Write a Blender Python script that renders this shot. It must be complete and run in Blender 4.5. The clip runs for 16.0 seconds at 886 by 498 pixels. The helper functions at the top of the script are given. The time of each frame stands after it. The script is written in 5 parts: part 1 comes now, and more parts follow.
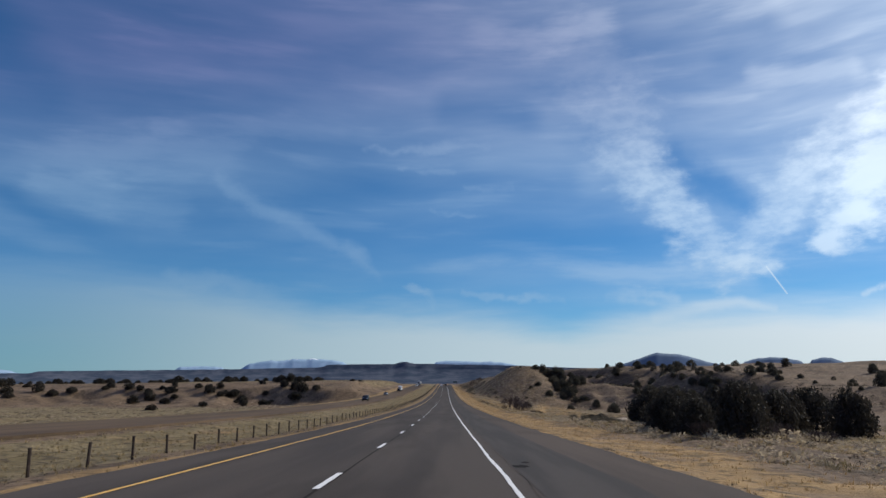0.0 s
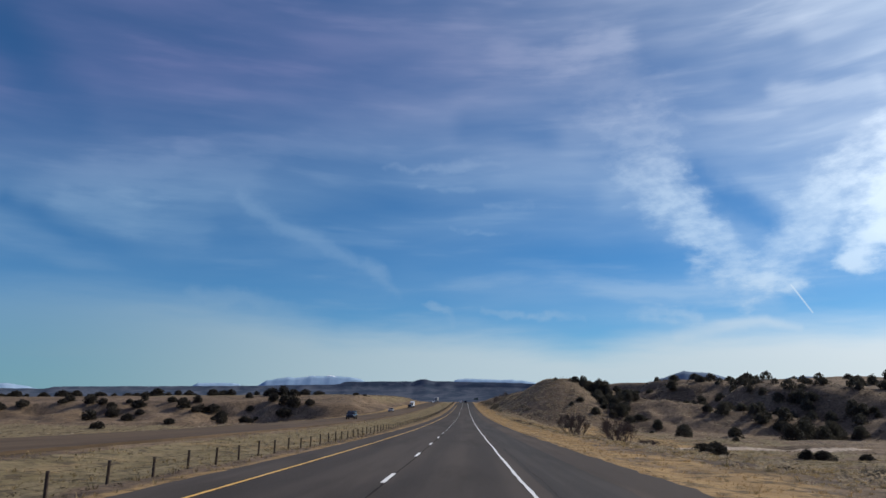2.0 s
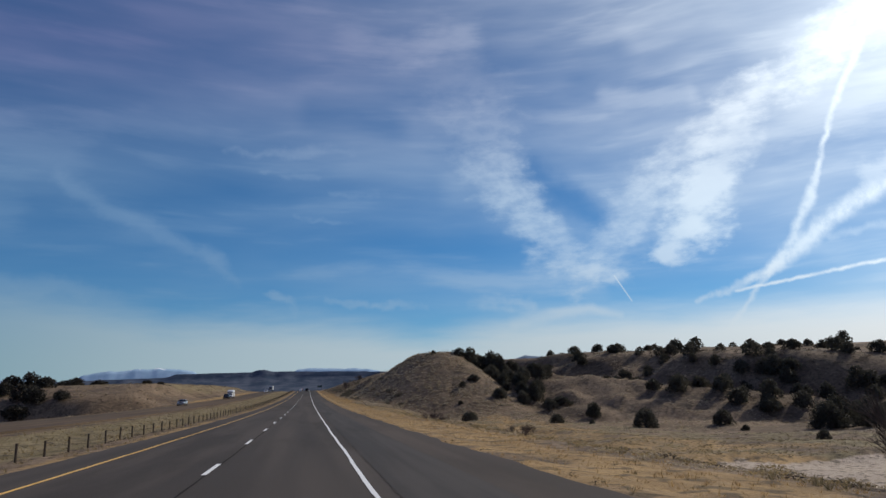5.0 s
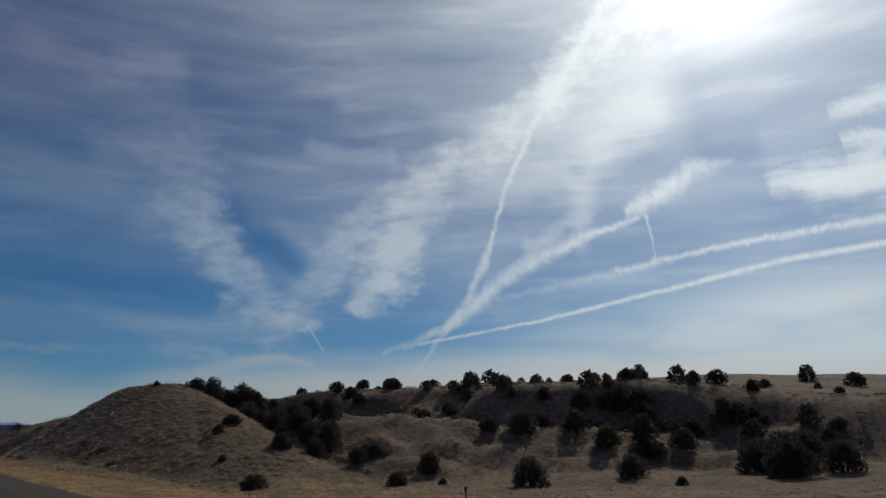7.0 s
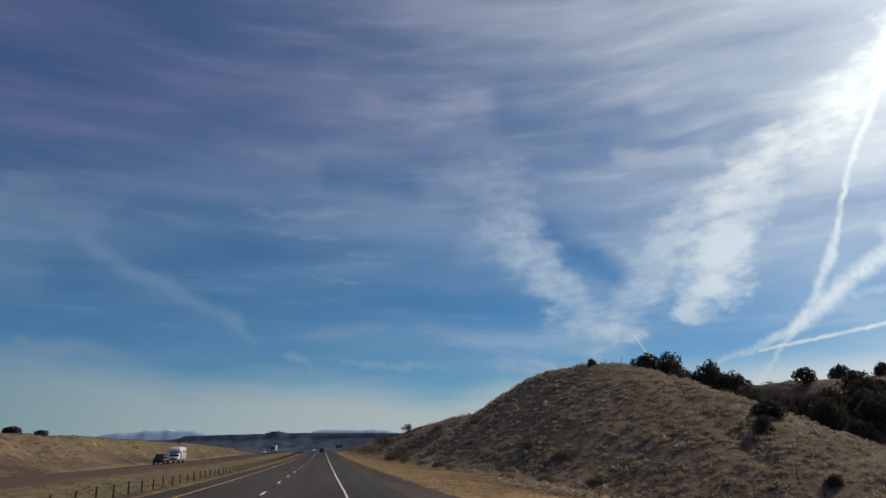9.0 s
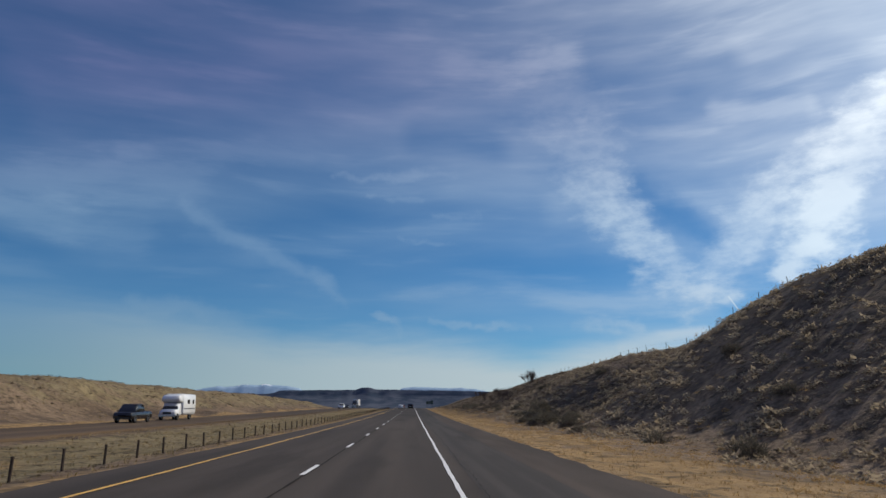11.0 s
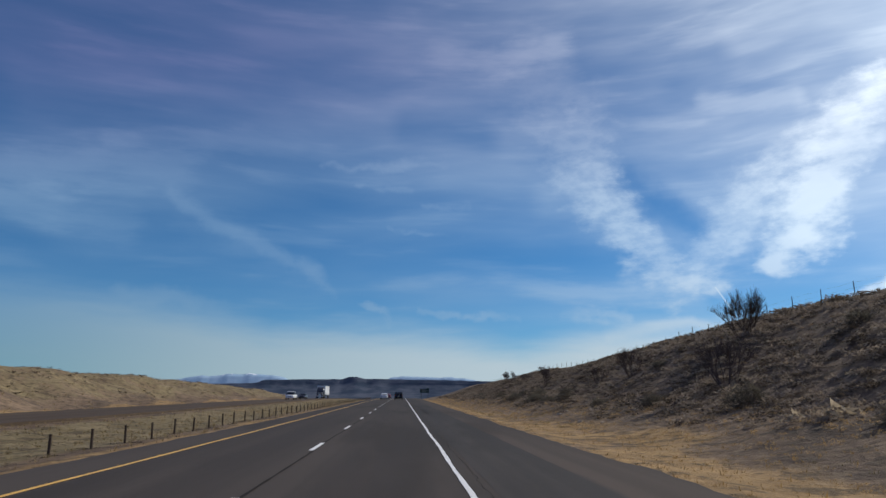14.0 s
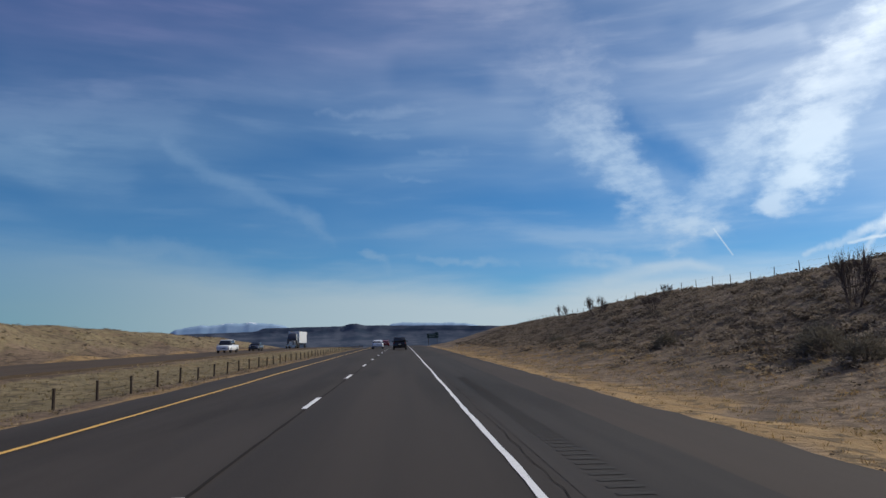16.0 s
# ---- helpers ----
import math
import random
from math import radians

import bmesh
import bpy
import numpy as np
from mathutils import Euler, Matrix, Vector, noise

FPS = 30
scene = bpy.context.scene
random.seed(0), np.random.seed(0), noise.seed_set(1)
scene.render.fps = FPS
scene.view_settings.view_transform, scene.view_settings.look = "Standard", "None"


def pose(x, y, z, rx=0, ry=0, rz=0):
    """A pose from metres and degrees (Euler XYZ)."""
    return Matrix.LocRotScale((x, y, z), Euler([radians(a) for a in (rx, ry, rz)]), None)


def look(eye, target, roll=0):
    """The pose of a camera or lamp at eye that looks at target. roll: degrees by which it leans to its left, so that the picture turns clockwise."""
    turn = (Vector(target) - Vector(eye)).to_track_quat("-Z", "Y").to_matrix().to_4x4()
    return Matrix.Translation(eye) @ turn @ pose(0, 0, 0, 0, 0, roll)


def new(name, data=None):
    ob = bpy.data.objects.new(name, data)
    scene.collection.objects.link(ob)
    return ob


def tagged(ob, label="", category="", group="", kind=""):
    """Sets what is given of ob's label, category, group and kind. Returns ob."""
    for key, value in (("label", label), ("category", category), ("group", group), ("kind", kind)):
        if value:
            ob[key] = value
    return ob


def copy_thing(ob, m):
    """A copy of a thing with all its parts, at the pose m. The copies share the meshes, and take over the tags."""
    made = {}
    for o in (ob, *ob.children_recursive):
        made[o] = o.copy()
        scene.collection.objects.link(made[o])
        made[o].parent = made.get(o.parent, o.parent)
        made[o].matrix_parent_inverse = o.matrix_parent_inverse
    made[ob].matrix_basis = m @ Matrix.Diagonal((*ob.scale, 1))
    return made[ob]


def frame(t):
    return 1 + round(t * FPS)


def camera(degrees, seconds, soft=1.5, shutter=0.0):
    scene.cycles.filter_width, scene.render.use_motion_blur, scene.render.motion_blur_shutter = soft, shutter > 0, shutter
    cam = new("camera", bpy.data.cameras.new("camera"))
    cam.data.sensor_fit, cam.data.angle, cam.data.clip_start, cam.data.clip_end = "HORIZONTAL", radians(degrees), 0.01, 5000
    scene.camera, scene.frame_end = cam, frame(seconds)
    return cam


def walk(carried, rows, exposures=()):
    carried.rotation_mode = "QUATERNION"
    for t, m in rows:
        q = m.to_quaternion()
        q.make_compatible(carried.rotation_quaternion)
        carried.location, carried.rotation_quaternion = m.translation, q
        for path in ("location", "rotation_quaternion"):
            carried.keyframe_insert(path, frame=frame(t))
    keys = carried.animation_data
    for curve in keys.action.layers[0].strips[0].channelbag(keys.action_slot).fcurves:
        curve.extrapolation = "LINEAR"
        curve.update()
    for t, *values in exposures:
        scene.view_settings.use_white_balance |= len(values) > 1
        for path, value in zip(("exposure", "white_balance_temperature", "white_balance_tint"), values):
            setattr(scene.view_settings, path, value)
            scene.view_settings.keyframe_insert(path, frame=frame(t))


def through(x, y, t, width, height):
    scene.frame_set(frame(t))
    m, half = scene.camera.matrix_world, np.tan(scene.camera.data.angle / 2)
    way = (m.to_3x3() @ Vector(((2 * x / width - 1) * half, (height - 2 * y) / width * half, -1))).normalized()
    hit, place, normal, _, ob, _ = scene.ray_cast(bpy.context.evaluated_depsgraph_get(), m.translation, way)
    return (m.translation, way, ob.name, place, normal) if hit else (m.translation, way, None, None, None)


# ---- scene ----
import functools

cam = camera(64.8, 16.0)
PATH = [
    (0, pose(-1.26, 0.00, 1.52, 100.50, -0.00, 0.25)),
    (0.5, pose(-1.33, 17.13, 0.94, 100.60, -0.28, 0.51)),
    (1, pose(-1.40, 34.23, 0.38, 103.36, -1.58, 0.29)),
    (1.5, pose(-1.47, 51.31, -0.15, 102.32, -0.31, 1.76)),
    (2, pose(-1.50, 67.65, -0.59, 101.95, -0.36, 1.83)),
    (2.5, pose(-1.46, 83.98, -1.04, 100.98, 0.52, 1.82)),
    (3, pose(-1.42, 100.27, -1.47, 100.83, -0.22, 0.65)),
    (3.2, pose(-1.40, 106.78, -1.63, 100.58, -0.04, -0.37)),
    (5.3, pose(-1.22, 175.88, -3.09, 101.25, 1.59, -13.85)),
    (5.5, pose(-1.20, 182.68, -3.21, 101.91, 1.84, -16.09)),
    (6, pose(-1.00, 199.68, -3.48, 102.94, 1.94, -19.25)),
    (6.5, pose(-1.00, 215.98, -3.72, 101.07, 3.33, -26.30)),
    (7, pose(-0.99, 232.25, -3.94, 104.16, 2.34, -35.54)),
    (7.5, pose(-0.99, 248.50, -4.13, 105.80, 3.24, -25.71)),
    (8, pose(-0.99, 264.73, -4.29, 106.18, 4.56, -18.86)),
    (8.5, pose(-0.98, 280.92, -4.43, 105.62, 3.34, -16.17)),
    (9, pose(-0.98, 297.10, -4.55, 105.91, 1.22, -9.34)),
    (9.5, pose(-0.90, 313.25, -4.64, 104.68, -0.26, -5.81)),
    (10, pose(-0.92, 329.20, -4.73, 103.81, -1.27, -2.46)),
    (10.2, pose(-0.93, 335.57, -4.76, 103.13, -0.16, -2.72)),
    (12.3, pose(-1.02, 402.26, -4.94, 102.43, 0.02, -2.31)),
    (12.5, pose(-1.03, 408.59, -4.95, 102.03, 0.48, -2.69)),
    (13, pose(-1.02, 424.46, -4.88, 102.27, 0.74, -2.95)),
    (13.5, pose(-1.02, 440.30, -4.80, 102.12, 0.32, -3.32)),
    (14, pose(-1.15, 456.12, -4.76, 101.98, -0.00, -3.35)),
    (14.5, pose(-1.25, 472.20, -4.70, 101.24, -0.22, -3.21)),
    (15, pose(-1.27, 488.25, -4.61, 100.16, 0.31, -3.92)),
    (15.5, pose(-1.28, 504.58, -4.51, 99.96, 1.00, -3.71)),
    (16, pose(-1.36, 520.88, -4.40, 97.60, 1.12, -3.29)),
]
EXPOSURES = [(0, 0.0, 6500, 10), (3.2, 0.0, 6500, 10), (5.5, -0.32, 6650, 10), (6.2, -0.58, 6700, 10), (7, -1.0, 6700, 10), (7.5, -1.18, 6850, 10), (8.2, -0.94, 6950, 10), (9, -0.40, 7100, 10),
             (9.6, -0.15, 7100, 10), (10.2, -0.15, 7000, 10), (12.4, -0.12, 6500, 10), (14.8, -0.1, 6500, 10), (16, -0.15, 6500, 10)]
walk(cam, PATH, EXPOSURES)

# ---- sky and sun ----
SUN_AZ, SUN_EL = 61.5, 33.0
SUN_DIR = Vector((math.sin(radians(SUN_AZ)) * math.cos(radians(SUN_EL)),
                  math.cos(radians(SUN_AZ)) * math.cos(radians(SUN_EL)), math.sin(radians(SUN_EL))))
sun = new("sun", bpy.data.lights.new("sun", "SUN"))
sun.data.energy, sun.data.angle, sun.data.color = 3.6, radians(0.6), (1.0, 0.93, 0.82)
sun.matrix_world = look(SUN_DIR * 100, (0, 0, 0))


class Nodes:
    """Short hand for building a node tree."""

    def __init__(self, tree):
        self.tree = tree
        tree.nodes.clear()

    def add(self, kind, **props):
        n = self.tree.nodes.new(kind)
        for k, v in props.items():
            setattr(n, k, v)
        return n

    def put(self, socket, value):
        if isinstance(value, bpy.types.NodeSocket):
            self.tree.links.new(value, socket)
        elif value is not None:
            socket.default_value = value

    def math(self, op, a, b=None, c=None, clamp=False):
        n = self.add("ShaderNodeMath", operation=op, use_clamp=clamp)
        for s, v in zip(n.inputs, (a, b, c)):
            self.put(s, v)
        return n.outputs[0]

    def vec(self, op, a, b=None, scale=None):
        n = self.add("ShaderNodeVectorMath", operation=op)
        self.put(n.inputs[0], a)
        self.put(n.inputs[1], b)
        if scale is not None:
            self.put(n.inputs["Scale"], scale)
        return n.outputs["Value"] if op in ("DOT_PRODUCT", "DISTANCE", "LENGTH") else n.outputs[0]

    def mix(self, fac, a, b, blend="MIX"):
        n = self.add("ShaderNodeMix", data_type="RGBA", blend_type=blend)
        self.put(n.inputs[0], fac)
        self.put(n.inputs[6], a)
        self.put(n.inputs[7], b)
        return n.outputs[2]

    def range(self, v, a, b, c=0.0, d=1.0, smooth=True):
        n = self.add("ShaderNodeMapRange", interpolation_type="SMOOTHSTEP" if smooth else "LINEAR", clamp=not smooth)
        for s, x in zip(n.inputs, (v, a, b, c, d)):
            self.put(s, x)
        return n.outputs[0]

    def noise(self, vector, scale, detail=3.0, rough=0.5, distort=0.0, color=False):
        n = self.add("ShaderNodeTexNoise")
        self.put(n.inputs["Vector"], vector)
        n.inputs["Scale"].default_value, n.inputs["Detail"].default_value = scale, detail
        n.inputs["Roughness"].default_value, n.inputs["Distortion"].default_value = rough, distort
        return n.outputs["Color" if color else "Fac"]

    def scaled(self, vector, s, rot=(0, 0, 0)):
        n = self.add("ShaderNodeMapping")
        self.put(n.inputs["Vector"], vector)
        n.inputs["Scale"].default_value, n.inputs["Rotation"].default_value = s, rot
        return n.outputs[0]


world = bpy.data.worlds.new("world")
scene.world = world
world.use_nodes = True
W = Nodes(world.node_tree)
way = W.add("ShaderNodeTexCoord").outputs["Generated"]
sep = W.add("ShaderNodeSeparateXYZ")
W.put(sep.inputs[0], way)
ahead = W.math("MAXIMUM", sep.outputs[1], 0.08)
flat = W.add("ShaderNodeCombineXYZ")
W.put(flat.inputs[0], W.math("DIVIDE", sep.outputs[0], ahead))
W.put(flat.inputs[1], W.math("DIVIDE", sep.outputs[2], ahead))
UV = flat.outputs[0]          # the sky seen along the road: sideways and upwards, straight trails stay straight
vsep = W.add("ShaderNodeSeparateXYZ")
W.put(vsep.inputs[0], UV)
U_, V_ = vsep.outputs[0], vsep.outputs[1]
bear = W.add("ShaderNodeCombineXYZ")
W.put(bear.inputs[0], W.math("ARCTAN2", sep.outputs[0], sep.outputs[1]))
W.put(bear.inputs[1], W.math("ARCSINE", sep.outputs[2]))
AE = bear.outputs[0]          # bearing and height in radians: level streaks stay level all round


def shake(space, scale, detail, amount):
    """A small uneven shift of the directions."""
    return W.vec("SCALE", W.vec("SUBTRACT", W.noise(space, scale, detail, 0.55, color=True), (0.5, 0.5, 0.5)), scale=amount)


wob, wob2 = shake(UV, 9.0, 4.0, 1.0), shake(UV, 40.0, 3.0, 1.0)
UVs = W.vec("ADD", UV, shake(UV, 2.6, 3.0, 0.10))
UVm = W.vec("ADD", W.vec("ADD", UV, W.vec("SCALE", wob, scale=0.045)), W.vec("SCALE", wob2, scale=0.020))
UVq = W.vec("ADD", UV, W.vec("SCALE", wob2, scale=0.007))
UVt = W.vec("ADD", W.vec("ADD", UV, W.vec("SCALE", wob, scale=0.022)), W.vec("SCALE", wob2, scale=0.016))
AES = W.vec("ADD", AE, shake(AE, 2.2, 1.0, 0.055))
# how ragged the edges of old trails are: flocks drawn out sideways, and finer shreds
flock = W.math("SUBTRACT", W.noise(W.scaled(AES, (1.0, 2.1, 1), (0, 0, -0.25)), 17.0, 6.0, 0.62), 0.5)
wisp = W.math("SUBTRACT", W.noise(W.scaled(AES, (1.0, 5.5, 1), (0, 0, -0.05)), 9.0, 5.0, 0.60), 0.5)


def make_band():
    """A node group: how dense a straight piece of a band of cloud is, from its axis outwards."""
    g = bpy.data.node_groups.new("cloud_band", "ShaderNodeTree")
    for name, kind in (("Space", "NodeSocketVector"), ("Start", "NodeSocketVector"), ("Along", "NodeSocketVector"), ("Scale", "NodeSocketFloat"), ("Width", "NodeSocketFloat"),
                       ("Widen", "NodeSocketFloat"), ("Strength", "NodeSocketFloat"), ("Gain", "NodeSocketFloat"), ("Edge", "NodeSocketFloat"), ("Ragged", "NodeSocketFloat")):
        g.interface.new_socket(name, in_out="INPUT", socket_type=kind)
    g.interface.new_socket("Density", in_out="OUTPUT", socket_type="NodeSocketFloat")
    n = Nodes(g)
    i = n.add("NodeGroupInput").outputs
    d = n.vec("SUBTRACT", i["Space"], i["Start"])
    t = n.math("MINIMUM", n.math("MAXIMUM", n.math("MULTIPLY", n.vec("DOT_PRODUCT", d, i["Along"]), i["Scale"]), 0.0), 1.0)
    dist = n.vec("DISTANCE", d, n.vec("SCALE", i["Along"], scale=t))
    a = n.math("SUBTRACT", i["Ragged"], n.math("DIVIDE", dist, n.math("MULTIPLY_ADD", t, i["Widen"], i["Width"])))
    a = n.range(a, 0.0, i["Edge"])
    n.put(n.add("NodeGroupOutput").inputs[0], n.math("MULTIPLY", a, n.math("MULTIPLY_ADD", t, i["Gain"], i["Strength"])))
    return g


BAND = make_band()


def stroke(points, widths, strength, space, edge=1.0, ragged=1.0):
    """How dense a band of cloud is that follows the points; widths and strength from point to point."""
    total = None
    for i in range(len(points) - 1):
        (x0, y0), (x1, y1) = points[i], points[i + 1]
        e = Vector((x1 - x0, y1 - y0, 0))
        g = W.add("ShaderNodeGroup", node_tree=BAND)
        for name, value in (("Space", space), ("Start", (x0, y0, 0)), ("Along", tuple(e)), ("Scale", 1 / e.length_squared), ("Width", widths[i]), ("Widen", widths[i + 1] - widths[i]),
                            ("Strength", strength[i]), ("Gain", strength[i + 1] - strength[i]), ("Edge", edge), ("Ragged", ragged)):
            W.put(g.inputs[name], value)
        total = g.outputs[0] if total is None else W.math("MAXIMUM", total, g.outputs[0])
    return total


def over(*layers):
    """Layers of cloud density, one behind the other; a layer is a socket or the arguments of a stroke."""
    clear = None
    for a in layers:
        if isinstance(a, tuple):
            a = stroke(*a)
        c = W.math("SUBTRACT", 1.0, a)
        clear = c if clear is None else W.math("MULTIPLY", clear, c)
    return W.math("SUBTRACT", 1.0, clear)


def outline(v, x0, x1, y1, points):
    """A height that follows the points along v."""
    n = W.add("ShaderNodeValToRGB")
    ramp = n.color_ramp
    ramp.interpolation = "LINEAR"
    for k, (x, y) in enumerate(points):
        e = ramp.elements[k] if k < 2 else ramp.elements.new((x - x0) / (x1 - x0))
        e.position = (x - x0) / (x1 - x0)
        e.color = (y / y1, y / y1, y / y1, 1)
    W.put(n.inputs[0], W.range(v, x0, x1, 0.0, 1.0, False))
    return W.math("MULTIPLY", n.outputs[0], y1)


rag = W.math("MULTIPLY_ADD", flock, 2.0, 1.0)
rag_soft = W.math("MULTIPLY_ADD", flock, 0.5, W.math("MULTIPLY_ADD", wisp, 1.5, 1.0))
# thin streaky cirrus over the whole sky, drawn out sideways, with clear patches
streaks = W.noise(W.scaled(AES, (1.0, 4.6, 1), (0, 0, -0.03)), 2.1, 4.0, 0.50)
veil = W.noise(W.scaled(AES, (0.9, 2.2, 1)), 1.9, 3.0, 0.5)
fine = W.noise(W.scaled(AES, (1.3, 9.0, 1), (0, 0, -0.03)), 3.4, 4.0, 0.55)
open_sky = over(
    ([(-0.20, 0.205), (0.06, 0.200), (0.24, 0.211), (0.34, 0.205)], [0.045, 0.060, 0.060, 0.04], [0.5, 0.85, 0.85, 0.6], UVs),
    ([(-0.74, 0.58), (-0.67, 0.49), (-0.60, 0.43)], [0.09, 0.08, 0.05], [0.95, 0.8, 0.4], UVs),
    ([(-0.70, 0.29), (-0.645, 0.272), (-0.574, 0.237), (-0.46, 0.205)], [0.035, 0.035, 0.03, 0.03], [0.9, 0.9, 0.8, 0.5], UVs),
    ([(-0.30, 0.245), (-0.10, 0.275), (0.18, 0.285)], [0.03, 0.045, 0.04], [0.35, 0.5, 0.5], UVs),
    ([(0.00, 0.395), (0.12, 0.385)], [0.04, 0.05], [0.55, 0.6], UVs),
    ([(0.335, 0.325), (0.385, 0.285), (0.44, 0.250)], [0.045, 0.050, 0.045], [0.8, 0.95, 0.9], UVm),
    ([(0.28, 0.505), (0.48, 0.53)], [0.05, 0.06], [0.6, 0.55], UVs),
    ([(0.42, 0.47), (0.60, 0.46)], [0.05, 0.04], [0.4, 0.3], UVs),
    ([(1.30, 0.60), (1.45, 0.661), (1.86, 0.764)], [0.07, 0.09, 0.10], [0.4, 0.6, 0.5], UVs),
)
cirrus = W.math("ADD", W.math("MULTIPLY", streaks, 0.52), W.math("ADD", W.math("MULTIPLY", veil, 0.36), W.math("MULTIPLY", fine, 0.20)))
cirrus = W.math("MULTIPLY", W.range(cirrus, 0.38, 0.73, 0.18, 0.64), W.range(V_, 0.08, 0.42, 0.45, 1.0))
cirrus = W.math("MULTIPLY", cirrus, W.math("MULTIPLY_ADD", open_sky, -0.80, 1.0))
wisps = W.math("MULTIPLY", W.range(fine, 0.52, 0.74, 0.0, 0.16), W.math("MULTIPLY_ADD", open_sky, -0.5, 1.0))
# a pale layer low over the horizon, with a wavy upper edge
edge_v = outline(U_, -1.0, 2.6, 0.3, [(-1.0, 0.172), (-0.649, 0.166), (-0.40, 0.145), (-0.318, 0.132), (-0.186, 0.099), (0.009, 0.100), (0.17, 0.076),
                                      (0.292, 0.098), (0.414, 0.114), (0.632, 0.118), (1.2, 0.13), (2.6, 0.25)])
low = W.math("ADD", W.math("SUBTRACT", V_, edge_v), W.math("ADD", W.math("MULTIPLY", W.math("SUBTRACT", streaks, 0.5), 0.07), W.math("MULTIPLY", wisp, 0.03)))
haze = W.math("MULTIPLY", W.range(low, 0.020, -0.050, 0.0, 0.94), W.range(U_, -0.75, -0.20, 0.62, 1.0))
# old spread trails and patches
puffs = over(
    ([(-0.66, 0.315), (-0.56, 0.335), (-0.456, 0.330), (-0.328, 0.312)], [0.05, 0.055, 0.06, 0.05], [0.25, 0.50, 0.46, 0.25], UVs, 1.0, rag_soft),
    ([(-0.60, 0.300), (-0.493, 0.268), (-0.391, 0.245)], [0.03, 0.045, 0.045], [0.35, 0.46, 0.22], UVs, 1.0, rag_soft),
    ([(-0.43, 0.365), (-0.288, 0.364), (-0.161, 0.359)], [0.025, 0.030, 0.025], [0.30, 0.32, 0.15], UVs, 1.0, rag_soft),
    ([(-0.72, 0.235), (-0.60, 0.205), (-0.44, 0.170)], [0.02, 0.022, 0.02], [0.28, 0.22, 0.12], UVs, 1.0, rag_soft),
    ([(-0.40, 0.150), (-0.33, 0.140), (-0.25, 0.115)], [0.018, 0.020, 0.018], [0.20, 0.30, 0.10], UVm, 1.0, rag_soft),
    ([(-0.118, 0.340), (-0.042, 0.343), (0.060, 0.347)], [0.008, 0.011, 0.010], [0.20, 0.32, 0.12], UVm, 1.0, rag_soft),
    ([(-0.067, 0.310), (0.009, 0.302)], [0.008, 0.009], [0.20, 0.10], UVm, 1.0, rag_soft),
    ([(0.030, 0.279), (0.095, 0.276)], [0.007, 0.008], [0.12, 0.07], UVm, 1.0, rag_soft),
    ([(-0.024, 0.237), (0.092, 0.233)], [0.006, 0.007], [0.15, 0.08], UVm, 1.0, rag_soft),
    ([(-0.140, 0.172), (0.091, 0.165), (0.336, 0.157), (0.43, 0.150)], [0.016, 0.022, 0.026, 0.03], [0.10, 0.30, 0.32, 0.24], UVs, 1.0, rag_soft),
    ([(-0.052, 0.126), (-0.034, 0.116), (-0.018, 0.102)], [0.009, 0.010, 0.008], [0.28, 0.22, 0.08], UVm, 1.0, rag_soft),
    ([(0.025, 0.118), (0.10, 0.112), (0.165, 0.106)], [0.007, 0.009, 0.009], [0.14, 0.24, 0.12], UVm, 1.0, rag_soft),
    ([(0.22, 0.118), (0.33, 0.112)], [0.012, 0.014], [0.18, 0.30], UVm, 1.0, rag_soft),
    ([(0.30, 0.085), (0.37, 0.102), (0.425, 0.108), (0.47, 0.098)], [0.014, 0.014, 0.012, 0.010], [0.3, 0.55, 0.55, 0.3], UVq, 1.0, rag_soft),
    ([(0.07, 0.53), (0.149, 0.505), (0.228, 0.545)], [0.05, 0.05, 0.05], [0.3, 0.42, 0.34], UVs, 1.0, rag_soft),
    ([(0.27, 0.420), (0.36, 0.412), (0.46, 0.405)], [0.016, 0.020, 0.016], [0.08, 0.14, 0.06], UVs, 1.0, rag_soft),
    ([(0.46, 0.44), (0.62, 0.46)], [0.03, 0.03], [0.25, 0.3], UVs, 1.0, rag_soft),
)
left_trail = stroke([(-0.34, 0.293), (-0.288, 0.259), (-0.177, 0.199), (-0.135, 0.178), (-0.10, 0.142)],
                    [0.017, 0.019, 0.016, 0.020, 0.012], [0.28, 0.26, 0.18, 0.28, 0.08], UVt, 1.0, W.math("MULTIPLY_ADD", flock, 1.5, 1.0))
left_trail = over(left_trail, ([(-0.30, 0.255), (-0.19, 0.195), (-0.13, 0.165)], [0.035, 0.035, 0.03], [0.14, 0.16, 0.12], UVs, 1.0, rag_soft))
grain = W.range(W.noise(W.scaled(AES, (1.0, 2.2, 1), (0, 0, -0.35)), 34.0, 5.0, 0.62), 0.30, 0.64, 0.50, 1.0)
gap = stroke([(0.470, 0.172), (0.500, 0.205), (0.541, 0.253), (0.585, 0.310)], [0.010, 0.013, 0.015, 0.010], [0.3, 0.7, 0.8, 0.3], UVm)
